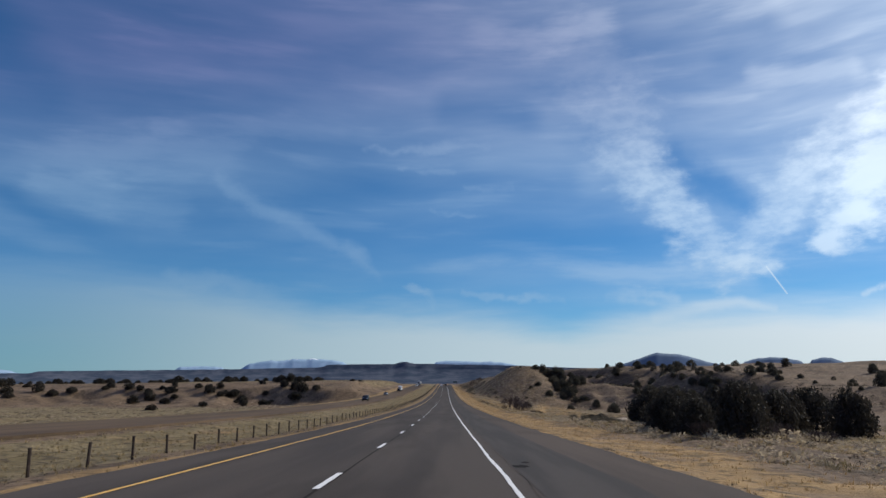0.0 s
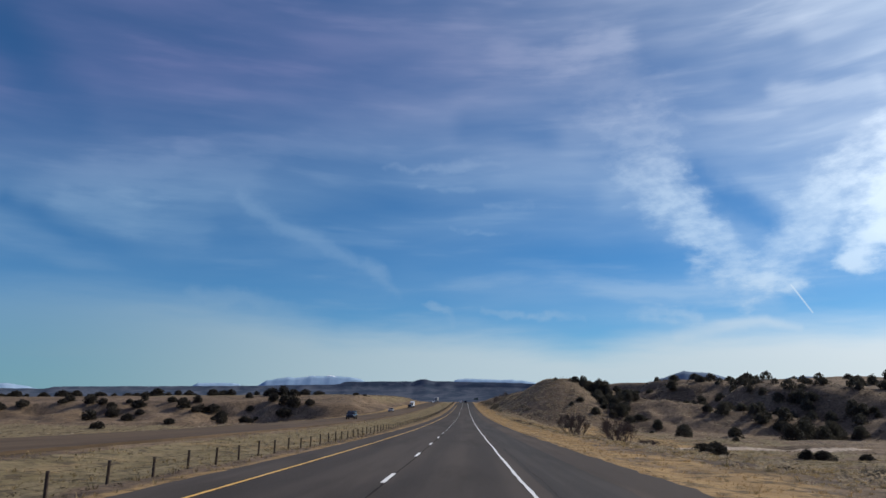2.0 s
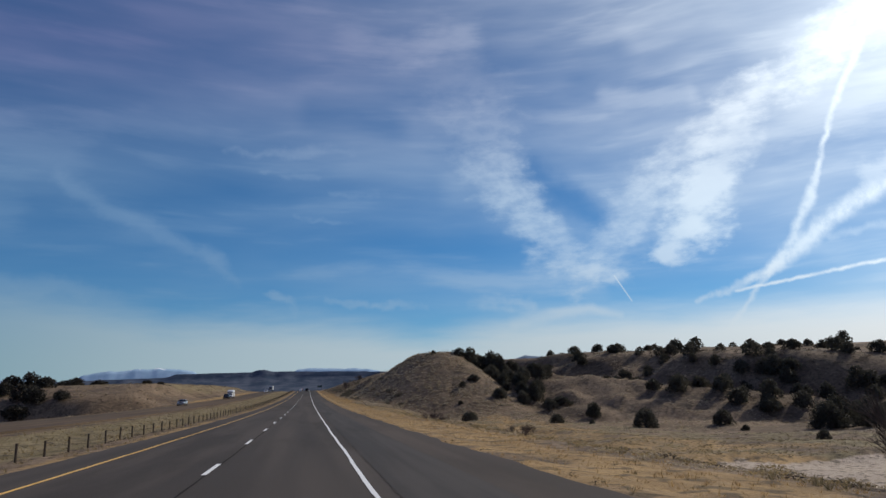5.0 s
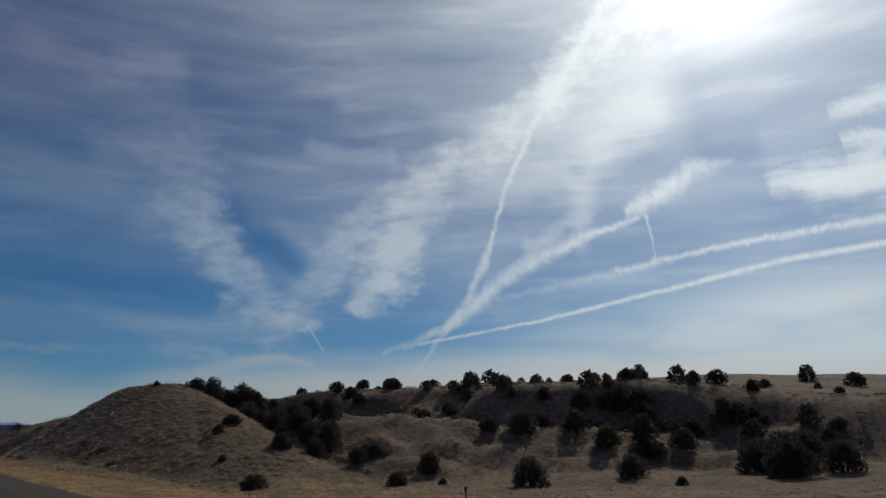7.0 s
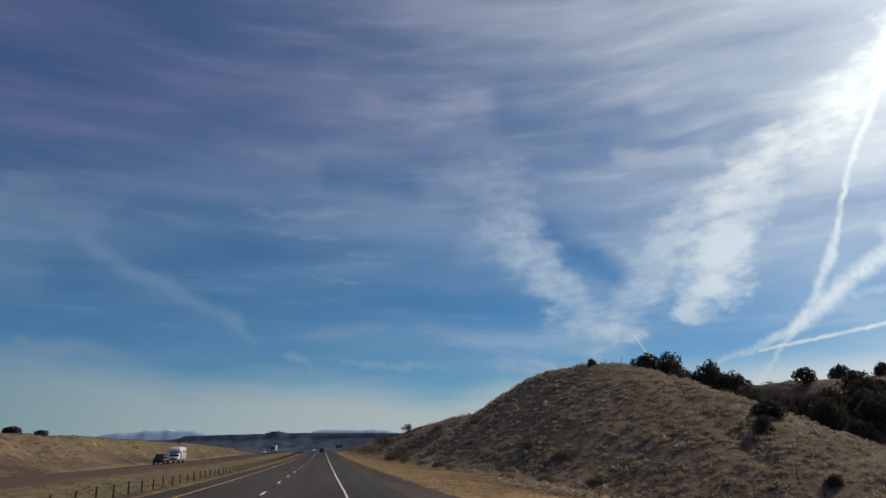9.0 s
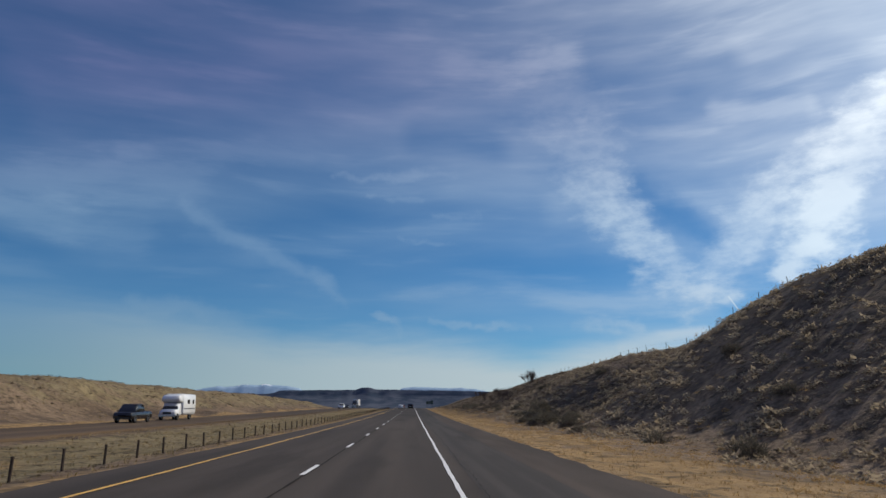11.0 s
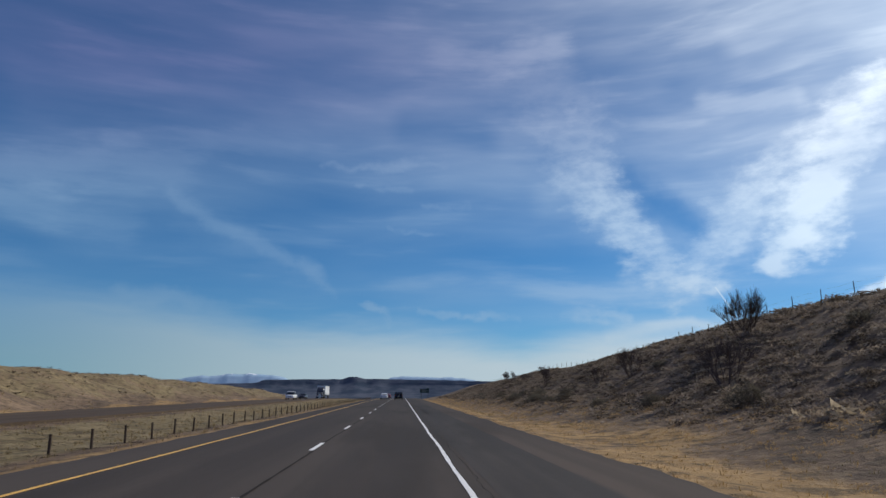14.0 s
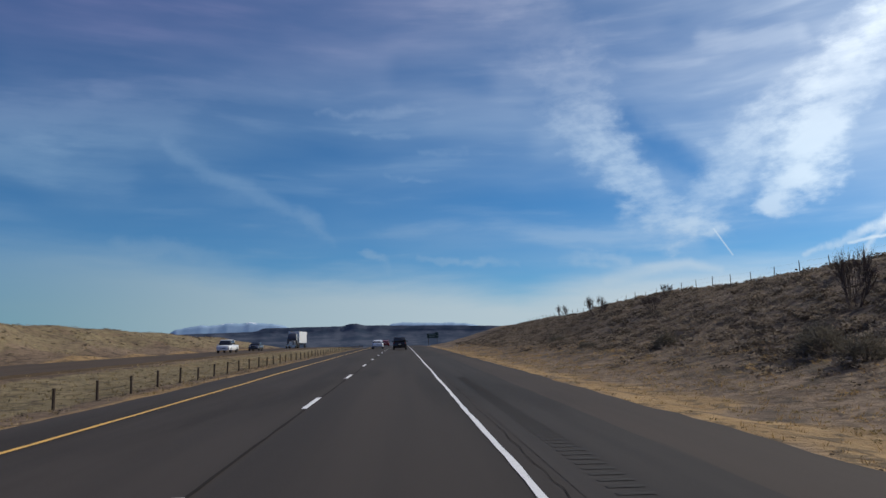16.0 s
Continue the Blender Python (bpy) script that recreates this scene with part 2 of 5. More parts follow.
vee = W.math("MULTIPLY", over(
    ([(0.215, 0.500), (0.256, 0.394), (0.276, 0.332), (0.302, 0.279), (0.350, 0.225), (0.410, 0.165)],
     [0.100, 0.082, 0.070, 0.060, 0.052, 0.045], [0.08, 0.28, 0.50, 0.64, 0.62, 0.42], UVm, 0.85, rag),
    ([(0.335, 0.170), (0.40, 0.160), (0.46, 0.165)], [0.030, 0.040, 0.035], [0.25, 0.42, 0.40], UVm, 1.0, rag),
    ([(0.430, 0.170), (0.480, 0.225), (0.520, 0.285), (0.572, 0.335), (0.680, 0.425), (0.847, 0.537), (1.017, 0.678), (1.205, 0.874), (1.50, 1.16)],
     [0.045, 0.056, 0.060, 0.055, 0.055, 0.060, 0.080, 0.12, 0.20], [0.42, 0.52, 0.58, 0.66, 0.74, 0.82, 0.92, 1.0, 1.0], UVm, 1.0, rag)), grain)
lobe = over(([(0.562, 0.205), (0.604, 0.255), (0.650, 0.330), (0.700, 0.410)], [0.042, 0.068, 0.070, 0.060], [0.74, 0.90, 0.76, 0.36], UVm, 0.85, W.math("MULTIPLY_ADD", flock, 1.9, 1.0)),
            ([(0.72, 0.40), (0.92, 0.47), (1.05, 0.52)], [0.06, 0.09, 0.10], [0.22, 0.38, 0.42], UVs, 1.0, rag_soft),
            ([(0.95, 0.335), (1.053, 0.400), (1.12, 0.42)], [0.025, 0.030, 0.03], [0.35, 0.4, 0.2], UVm, 1.0, rag),
            ([(1.10, 0.370), (1.118, 0.499), (1.189, 0.622), (1.373, 0.753)], [0.04, 0.070, 0.10, 0.14], [0.25, 0.46, 0.55, 0.6], UVm, 1.0, rag_soft),
            ([(0.80, 0.52), (1.10, 0.64), (1.40, 0.80)], [0.10, 0.16, 0.24], [0.25, 0.45, 0.55], UVs))
arms = W.math("MULTIPLY", over(vee, lobe), W.math("SUBTRACT", 1.0, gap))
shred = W.range(W.noise(UV, 26.0, 4.0, 0.65), 0.32, 0.58, 0.60, 1.0)
trails = over(
    ([(0.464, 0.159), (0.490, 0.120)], [0.0020, 0.0020], [0.75, 0.55], UV),
    W.math("MULTIPLY", shred, over(
        ([(1.30, 1.07), (1.064, 0.718), (0.976, 0.602), (0.893, 0.461), (0.845, 0.345), (0.822, 0.285), (0.785, 0.225), (0.711, 0.142), (0.655, 0.083)],
               [0.040, 0.018, 0.013, 0.011, 0.010, 0.016, 0.014, 0.008, 0.007], [0.95, 0.9, 0.85, 0.85, 0.8, 0.8, 0.7, 0.5, 0.3], UVt),
        ([(0.60, 0.118), (0.73, 0.168), (0.80, 0.215), (0.885, 0.278), (1.066, 0.364), (1.302, 0.454)],
               [0.007, 0.014, 0.024, 0.026, 0.019, 0.010], [0.4, 0.85, 0.85, 0.85, 0.9, 0.75], UVt),
        ([(1.273, 0.463), (1.40, 0.533), (1.556, 0.621), (1.75, 0.683)], [0.028, 0.042, 0.042, 0.02], [0.7, 0.85, 0.6, 0.2], UVm),
        ([(0.669, 0.136), (0.967, 0.193), (1.42, 0.297), (1.939, 0.418), (2.635, 0.551)],
               [0.004, 0.006, 0.010, 0.015, 0.022], [0.8, 1.0, 1.0, 1.0, 1.0], UVq),
        ([(0.853, 0.227), (1.144, 0.297), (1.40, 0.362)], [0.010, 0.018, 0.020], [0.2, 0.45, 0.4], UVt),
        ([(1.20, 0.318), (1.662, 0.427), (2.70, 0.655)], [0.010, 0.014, 0.026], [0.5, 0.8, 0.8], UVt))),
    ([(1.33, 0.465), (1.352, 0.353)], [0.008, 0.008], [0.6, 0.35], UVt),
    ([(1.289, 0.149), (1.63, 0.195)], [0.010, 0.012], [0.3, 0.2], UVt),
    ([(1.93, 0.64), (2.20, 0.70), (2.75, 0.82)], [0.06, 0.11, 0.15], [0.6, 0.9, 0.9], UVm, 1.0, rag_soft),
    ([(2.40, 0.98), (2.54, 1.04), (2.95, 1.20)], [0.04, 0.06, 0.08], [0.4, 0.6, 0.5], UVm, 1.0, rag_soft),
    ([(2.46, 0.89), (2.90, 1.02)], [0.04, 0.05], [0.5, 0.7], UVm, 1.0, rag_soft),
)
right_bank = W.math("MULTIPLY", W.range(W.math("SUBTRACT", W.math("MULTIPLY", U_, 0.19), V_), -0.05, 0.10),
                    W.range(streaks, 0.36, 0.60, 0.45, 0.92))
right_bank = W.math("MULTIPLY", right_bank, W.range(U_, 0.45, 1.0))
density = over(cirrus, wisps, haze, puffs, left_trail, arms, trails, right_bank)
front = W.range(sep.outputs[1], 0.02, 0.2)
density = W.math("MULTIPLY_ADD", W.math("SUBTRACT", density, 0.5), front, 0.5)

toward = W.math("MAXIMUM", W.vec("DOT_PRODUCT", way, tuple(SUN_DIR)), 0.0)
glow_wide = W.math("POWER", toward, 4.6)
glow_mid = W.math("POWER", toward, 30.0)
glow_near = W.math("POWER", toward, 300.0)

sky = W.add("ShaderNodeTexSky", sky_type="NISHITA", sun_disc=False, sun_elevation=radians(SUN_EL), sun_rotation=radians(SUN_AZ),
            altitude=1700.0, air_density=1.0, dust_density=0.6, ozone_density=2.0)
SKY = W.vec("SCALE", W.vec("MULTIPLY", sky.outputs[0], (0.285, 0.78, 1.17)), scale=0.072)
cloud = W.mix(W.range(V_, 0.24, 0.52), W.mix(W.range(U_, -0.7, 0.5), (0.210, 0.362, 0.568, 1), (0.325, 0.500, 0.73, 1)), (0.200, 0.222, 0.445, 1))
cloud = W.mix(W.math("MINIMUM", W.math("MULTIPLY", glow_wide, 1.2), 1.0), cloud, (1.28, 1.44, 1.54, 1))
cloud = W.mix(W.range(V_, 0.22, 0.03), cloud, W.mix(glow_wide, W.mix(W.range(U_, -0.75, 0.15), (0.185, 0.33, 0.41, 1), (0.465, 0.585, 0.655, 1)), (1.35, 1.3, 1.25, 1)))
color = W.mix(density, SKY, cloud)
light = W.math("ADD", W.math("MULTIPLY", glow_mid, 0.75), W.math("MULTIPLY", glow_near, 2.0))
color = W.vec("ADD", color, W.vec("SCALE", (1.0, 0.97, 0.94), scale=light))
back = W.add("ShaderNodeBackground")
W.put(back.inputs[0], color)
back.inputs[1].default_value = 1.0
W.put(W.add("ShaderNodeOutputWorld").inputs[0], back.outputs[0])

# ---- materials ----


def material(name, rough=0.85, metal=0.0, spec=0.3):
    m = bpy.data.materials.new(name)
    m.use_nodes = True
    n = Nodes(m.node_tree)
    b = n.add("ShaderNodeBsdfPrincipled")
    n.put(n.add("ShaderNodeOutputMaterial").inputs[0], b.outputs[0])
    b.inputs["Roughness"].default_value, b.inputs["Metallic"].default_value = rough, metal
    b.inputs["Specular IOR Level"].default_value = spec
    return m, n, b


def place(n):
    return n.add("ShaderNodeNewGeometry").outputs["Position"]


def bump(n, b, height, strength=0.5, distance=0.05):
    k = n.add("ShaderNodeBump")
    k.inputs["Strength"].default_value, k.inputs["Distance"].default_value = strength, distance
    n.put(k.inputs["Height"], height)
    n.put(b.inputs["Normal"], k.outputs[0])


def rgb(r, g, b):
    return (r, g, b, 1.0)


def make_ground():
    m, n, b = material("dry_soil", 0.95, spec=0.15)
    p = place(n)
    a = n.add("ShaderNodeAttribute", attribute_name="cover")
    s = n.add("ShaderNodeSeparateColor")
    n.put(s.inputs[0], a.outputs["Color"])
    big, mid, small = n.noise(p, 0.035, 4, 0.6), n.noise(p, 0.35, 5, 0.65), n.noise(p, 3.0, 5, 0.7)
    soil = n.mix(n.range(big, 0.35, 0.65), rgb(0.175, 0.122, 0.078), rgb(0.285, 0.203, 0.132))
    soil = n.mix(n.range(mid, 0.46, 0.62, 0.0, 0.5), soil, rgb(0.095, 0.064, 0.042))
    soil = n.mix(n.range(small, 0.40, 0.65, 0.0, 0.6), soil, rgb(0.075, 0.050, 0.033))
    brushy = n.noise(p, 0.11, 5, 0.68)
    soil = n.mix(n.range(brushy, 0.50, 0.62, 0.0, 0.6), soil, rgb(0.062, 0.046, 0.035))
    tan = n.mix(n.range(mid, 0.35, 0.65), rgb(0.40, 0.262, 0.118), rgb(0.255, 0.165, 0.075))
    tan = n.mix(n.range(small, 0.48, 0.72, 0.0, 0.6), tan, rgb(0.19, 0.12, 0.06))
    green = n.mix(n.range(mid, 0.35, 0.65), rgb(0.160, 0.124, 0.062), rgb(0.252, 0.198, 0.110))
    green = n.mix(n.range(small, 0.45, 0.7, 0.0, 0.6), green, rgb(0.095, 0.080, 0.042))
    edge = n.math("MULTIPLY", n.math("SUBTRACT", mid, 0.5), 0.9)
    c = n.mix(n.range(n.math("ADD", s.outputs[1], edge), 0.35, 0.65), soil, green)
    c = n.mix(n.range(n.math("ADD", s.outputs[0], edge), 0.35, 0.65), c, tan)
    c = n.mix(n.range(n.math("ADD", s.outputs[2], edge), 0.35, 0.65), c, n.mix(mid, rgb(0.50, 0.41, 0.32), rgb(0.38, 0.30, 0.225)))
    spots = n.noise(p, 1.15, 4, 0.62)
    c = n.mix(n.range(spots, 0.52, 0.61, 0.0, 0.72), c, rgb(0.068, 0.052, 0.034))
    c = n.mix(n.range(spots, 0.44, 0.34, 0.0, 0.35), c, rgb(0.30, 0.225, 0.135))
    n.put(b.inputs["Base Color"], c)
    bump(n, b, n.math("ADD", n.math("MULTIPLY", small, 0.6), n.math("ADD", mid, n.math("MULTIPLY", spots, 0.7))), 0.9, 0.25)
    return m


def make_asphalt(name, base, warm, across=0.9):
    m, n, b = material(name, 0.92, spec=0.12)
    p = place(n)
    long = n.scaled(p, (1.0, 0.02, 1.0))
    lane = n.noise(long, across, 3, 0.5)
    patch = n.noise(n.scaled(p, (0.5, 0.06, 1)), 0.7, 4, 0.6)
    grit = n.noise(p, 30.0, 3, 0.7)
    c = n.mix(n.range(lane, 0.35, 0.65), rgb(*[base * k for k in warm]), rgb(*[base * 1.6 * k for k in warm]))
    c = n.mix(n.range(patch, 0.48, 0.68, 0.0, 0.7), c, rgb(*[base * 0.6 * k for k in warm]))
    c = n.mix(n.range(grit, 0.3, 0.7, 0.0, 0.35), c, rgb(*[base * 1.8 * k for k in warm]))
    # the colour gets gradually darker further along the road
    at = n.add("ShaderNodeSeparateXYZ")
    n.put(at.inputs[0], p)
    c = n.mix(n.math("MULTIPLY", n.range(at.outputs[1], 440.0, 525.0), 0.34), c, rgb(*[base * 0.45 for k in warm]))
    n.put(b.inputs["Base Color"], c)
    n.put(b.inputs["Roughness"], n.range(lane, 0.3, 0.7, 0.86, 0.96))
    bump(n, b, grit, 0.25, 0.01)
    return m


def make_paint(name, color, worn=0.5):
    m, n, b = material(name, 0.6, spec=0.4)
    p = place(n)
    f = n.noise(n.scaled(p, (8, 1.2, 1)), 2.2, 5, 0.75)
    k = n.noise(p, 14.0, 3, 0.6)
    c = n.mix(n.range(f, worn, worn + 0.12), rgb(*color), rgb(0.07, 0.066, 0.062))
    c = n.mix(n.range(k, 0.4, 0.8, 0.0, 0.35), c, rgb(*[x * 0.6 for x in color]))
    n.put(b.inputs["Base Color"], c)
    return m


def make_plain(name, color, rough=0.6, metal=0.0, vary=0.25, scale=6.0, spec=0.4):
    m, n, b = material(name, rough, metal, spec)
    f = n.noise(n.add("ShaderNodeTexCoord").outputs["Object"], scale, 4, 0.6)
    c = n.mix(n.range(f, 0.3, 0.7), rgb(*color), rgb(*[x * (1 - vary) for x in color]))
    n.put(b.inputs["Base Color"], c)
    return m


def make_leaf(name, a, bcol, spread=1.0, through=0.0):
    m, n, b = material(name, 0.8, spec=0.2)
    g = n.add("ShaderNodeNewGeometry")
    o = n.add("ShaderNodeObjectInfo")
    f = n.math("MULTIPLY", n.math("ADD", g.outputs["Random Per Island"], n.math("MULTIPLY", o.outputs["Random"], 0.5)), 0.67)
    big = n.noise(g.outputs["Position"], 0.08, 3, 0.5)
    f = n.math("ADD", n.math("MULTIPLY", f, spread), n.math("MULTIPLY", n.math("SUBTRACT", big, 0.5), 1.0), clamp=True)
    c = n.mix(f, rgb(*a), rgb(*bcol))
    n.put(b.inputs["Base Color"], c)
    if through:
        t, mixed = n.add("ShaderNodeBsdfTranslucent"), n.add("ShaderNodeMixShader")
        n.put(t.inputs[0], c)
        mixed.inputs[0].default_value = through
        n.put(mixed.inputs[1], b.outputs[0])
        n.put(mixed.inputs[2], t.outputs[0])
        out = [k for k in m.node_tree.nodes if k.bl_idname == "ShaderNodeOutputMaterial"][0]
        n.put(out.inputs[0], mixed.outputs[0])
    return m


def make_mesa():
    m, n, b = material("hazy_mesa_rock", 1.0, spec=0.0)
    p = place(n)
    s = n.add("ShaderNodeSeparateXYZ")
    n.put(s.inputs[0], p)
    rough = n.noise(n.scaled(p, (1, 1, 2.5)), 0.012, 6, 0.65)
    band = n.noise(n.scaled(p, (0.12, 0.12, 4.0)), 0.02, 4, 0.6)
    # the blue of distant air is painted into the mesa's colour
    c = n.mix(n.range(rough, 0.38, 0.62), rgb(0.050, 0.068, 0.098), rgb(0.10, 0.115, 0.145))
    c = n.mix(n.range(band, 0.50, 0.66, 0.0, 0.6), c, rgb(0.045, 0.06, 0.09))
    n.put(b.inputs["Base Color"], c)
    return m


def make_mountain():
    m, n, b = material("hazy_mountain_rock", 1.0, spec=0.0)
    p = place(n)
    s = n.add("ShaderNodeSeparateXYZ")
    n.put(s.inputs[0], p)
    rough = n.noise(p, 0.018, 6, 0.7)
    # pale blue haze of the distance is put into this base colour
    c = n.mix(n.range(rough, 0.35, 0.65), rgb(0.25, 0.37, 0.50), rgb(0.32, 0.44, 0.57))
    snow = n.range(n.math("ADD", s.outputs[2], n.math("MULTIPLY", n.math("SUBTRACT", rough, 0.5), 90.0)), 120.0, 128.0)
    n.put(b.inputs["Base Color"], n.mix(snow, c, rgb(0.70, 0.75, 0.80)))
    return m


GROUND = make_ground()
ASPHALT = make_asphalt("worn_asphalt", 0.040, (1.18, 0.98, 0.84))
SHOULDER = make_asphalt("shoulder_asphalt", 0.038, (1.12, 0.99, 0.90), 2.2)
EDGE_GRAVEL = make_asphalt("old_gravel_edge", 0.047, (1.22, 0.96, 0.78))
WHITE = make_paint("white_road_paint", (0.78, 0.77, 0.74), 0.60)
YELLOW = make_paint("yellow_road_paint", (0.74, 0.43, 0.09), 0.58)
TAR = make_plain("tar_seam", (0.022, 0.020, 0.018), 0.95, spec=0.05)
RUST = make_plain("rusted_steel", (0.085, 0.06, 0.045), 0.85, 0.3, 0.5)
CABLE = make_plain("dull_cable", (0.16, 0.14, 0.12), 0.6, 0.7)
WOODPOST = make_plain("weathered_wood", (0.15, 0.12, 0.09), 0.9, 0, 0.5)
JUNIPER = make_leaf("juniper_leaf", (0.052, 0.050, 0.036), (0.098, 0.088, 0.064), 1.0, 0.3)
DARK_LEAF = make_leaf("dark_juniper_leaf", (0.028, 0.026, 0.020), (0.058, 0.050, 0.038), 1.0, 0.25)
BARK = make_plain("juniper_bark", (0.10, 0.075, 0.055), 0.95, 0, 0.5)
TWIG = make_plain("bare_twig", (0.13, 0.095, 0.075), 0.95, 0, 0.4)
SAGE = make_leaf("sage_leaf", (0.20, 0.163, 0.113), (0.54, 0.445, 0.31), 1.0, 0.45)
STRAW = make_leaf("dry_grass", (0.27, 0.170, 0.072), (0.54, 0.365, 0.165), 1.0, 0.4)
OLIVE = make_leaf("faded_grass", (0.11, 0.092, 0.048), (0.25, 0.195, 0.105), 1.0, 0.3)
KHAKI = make_leaf("khaki_grass", (0.20, 0.148, 0.070), (0.46, 0.345, 0.175), 1.0, 0.35)
GREY_BRUSH = make_leaf("grey_brush_twig", (0.145, 0.116, 0.090), (0.35, 0.285, 0.215), 1.0, 0.4)
BUSH = make_leaf("bush_twig", (0.075, 0.068, 0.052), (0.185, 0.160, 0.120), 1.0, 0.35)
BRUSH = make_leaf("dark_brush", (0.054, 0.044, 0.033), (0.140, 0.108, 0.078), 1.0, 0.3)
ROCK = make_plain("pale_rock", (0.46, 0.38, 0.28), 0.9, 0, 0.4, 3.0)
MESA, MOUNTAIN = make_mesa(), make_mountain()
GLASS = make_plain("dark_car_glass", (0.015, 0.018, 0.02), 0.08, 0, 0.1, spec=0.8)
RUBBER = make_plain("tyre_rubber", (0.02, 0.02, 0.02), 0.9)
CHROME = make_plain("bright_metal", (0.55, 0.55, 0.56), 0.25, 1.0)
TAIL = make_plain("red_lamp_glass", (0.35, 0.015, 0.012), 0.2)
LAMP = make_plain("clear_lamp_glass", (0.75, 0.76, 0.78), 0.15)
PLATE = make_plain("number_plate", (0.65, 0.62, 0.45), 0.4)
PAINTS = {"black": make_plain("black_car_paint", (0.012, 0.012, 0.014), 0.22, 0.0, 0.1, spec=0.6),
          "white": make_plain("white_car_paint", (0.75, 0.76, 0.76), 0.25, 0.0, 0.06, spec=0.6),
          "silver": make_plain("silver_car_paint", (0.45, 0.46, 0.47), 0.3, 0.6, 0.1, spec=0.6),
          "grey": make_plain("grey_car_paint", (0.07, 0.075, 0.085), 0.28, 0.3, 0.1, spec=0.6),
          "red": make_plain("red_car_paint", (0.20, 0.02, 0.02), 0.28, 0.0, 0.1, spec=0.6)}


def mesh_object(name, verts, faces, mat, parent=None, smooth=False):
    me = bpy.data.meshes.new(name)
    me.from_pydata([tuple(v) for v in verts], [], [tuple(f) for f in faces])
    me.materials.append(mat)
    if smooth:
        me.shade_smooth()
    ob = new(name, me)
    ob.parent = parent
    return ob


def part(name, bm, mat, parent=None, label="", smooth=False):
    me = bpy.data.meshes.new(name)
    bm.normal_update()
    bm.to_mesh(me)
    bm.free()
    me.materials.append(mat)
    if smooth:
        me.shade_smooth()
    ob = new(name, me)
    ob.parent = parent
    return tagged(ob, label) if label else ob


def piece(name, me, parent, m):
    ob = new(name, me)
    ob.parent = parent
    ob.matrix_local = m
    return ob


# ---- the lie of the land ----
SLOPE_AT = np.array([-300, 0, 34, 68, 204, 323, 459, 544, 620, 700, 800, 1000, 1600.0])
SLOPE = np.tan(np.radians([-2.1, -2.1, -1.95, -1.65, -0.85, -0.22, 0.25, 0.4, 0.3, 0, -0.6, -0.9, -0.9]))
_y = np.arange(-300.0, 1601.0, 1.0)
_s = np.interp(_y, SLOPE_AT, SLOPE)
_z = np.concatenate([[0], np.cumsum((_s[1:] + _s[:-1]) / 2)])
_z -= np.interp(0, _y, _z)


def road_z(y):
    return np.interp(y, _y, _z)


def step(a, b, x):
    t = np.clip((np.asarray(x, float) - a) / (b - a), 0, 1)
    return t * t * (3 - 2 * t)


@functools.lru_cache(None)
def wave_terms(seed):
    r = np.random.RandomState(seed)
    return [(math.cos(a), math.sin(a), ph, f) for a, ph, f in ((r.uniform(0, 6.283), r.uniform(0, 6.283), r.uniform(0.6, 1.7)) for k in range(5))]


def wave(x, y, s, seed):
    """Smooth, cheap, uneven ripples, about -1 to 1."""
    out = 0
    for c, n, ph, f in wave_terms(seed):
        out = out + np.sin((x * c + y * n) * (f / s * 6.283) + ph + 1.3 * np.sin((x * n - y * c) * (f / s * 4.1) + ph * 2))
    return out / 3.2


def smax(a, b, k):
    h = np.clip(0.5 + 0.5 * (a - b) / k, 0, 1)
    return b * (1 - h) + a * h + k * h * (1 - h)


def groove_at(x, y, line, wide):
    """1 along a line on the ground, falling to 0 at about its width."""
    best = np.full(np.shape(x), 1e9)
    for (ax, ay), (bx, by) in zip(line, line[1:]):
        t = np.clip(((x - ax) * (bx - ax) + (y - ay) * (by - ay)) / ((bx - ax) ** 2 + (by - ay) ** 2), 0, 1)
        best = np.minimum(best, np.hypot(x - ax - t * (bx - ax), y - ay - t * (by - ay)))
    return np.exp(-(best / wide) ** 2)


RIDGE_Y = [200, 255, 300, 331, 353, 371, 408, 446, 520]
RIDGE_DZ = [-6.5, -6.5, -8.0, -3.2, -1.5, 0.8, 2.5, 3.0, 3.0]
RIM_Y = [-400, 60, 100, 180, 250, 310, 360, 435, 500, 600, 900]
RIM_X = [900, 470, 370, 255, 190, 142, 124, 104, 92, 84, 95]
HILL = [45.4, 422.0, 57.7, 463.0, 1.86, 2.7, 0.82, 11.0, 18.1, 0.039, 8.0]
CUT_Y = [380, 430, 452, 474, 515, 560, 600, 650, 725, 900, 1100]
CUT_Z = [-2.5, 2.2, 3.5, 2.1, 1.9, 0.4, 0.6, 0.0, 0.0, -4.0, -12.0]
BANK_Y = [300, 380, 440, 640, 700, 758, 860, 1000]
BANK_Z = [-8.6, -6.0, 0.0, -0.4, -1.2, -2.0, -5.8, -10.0]


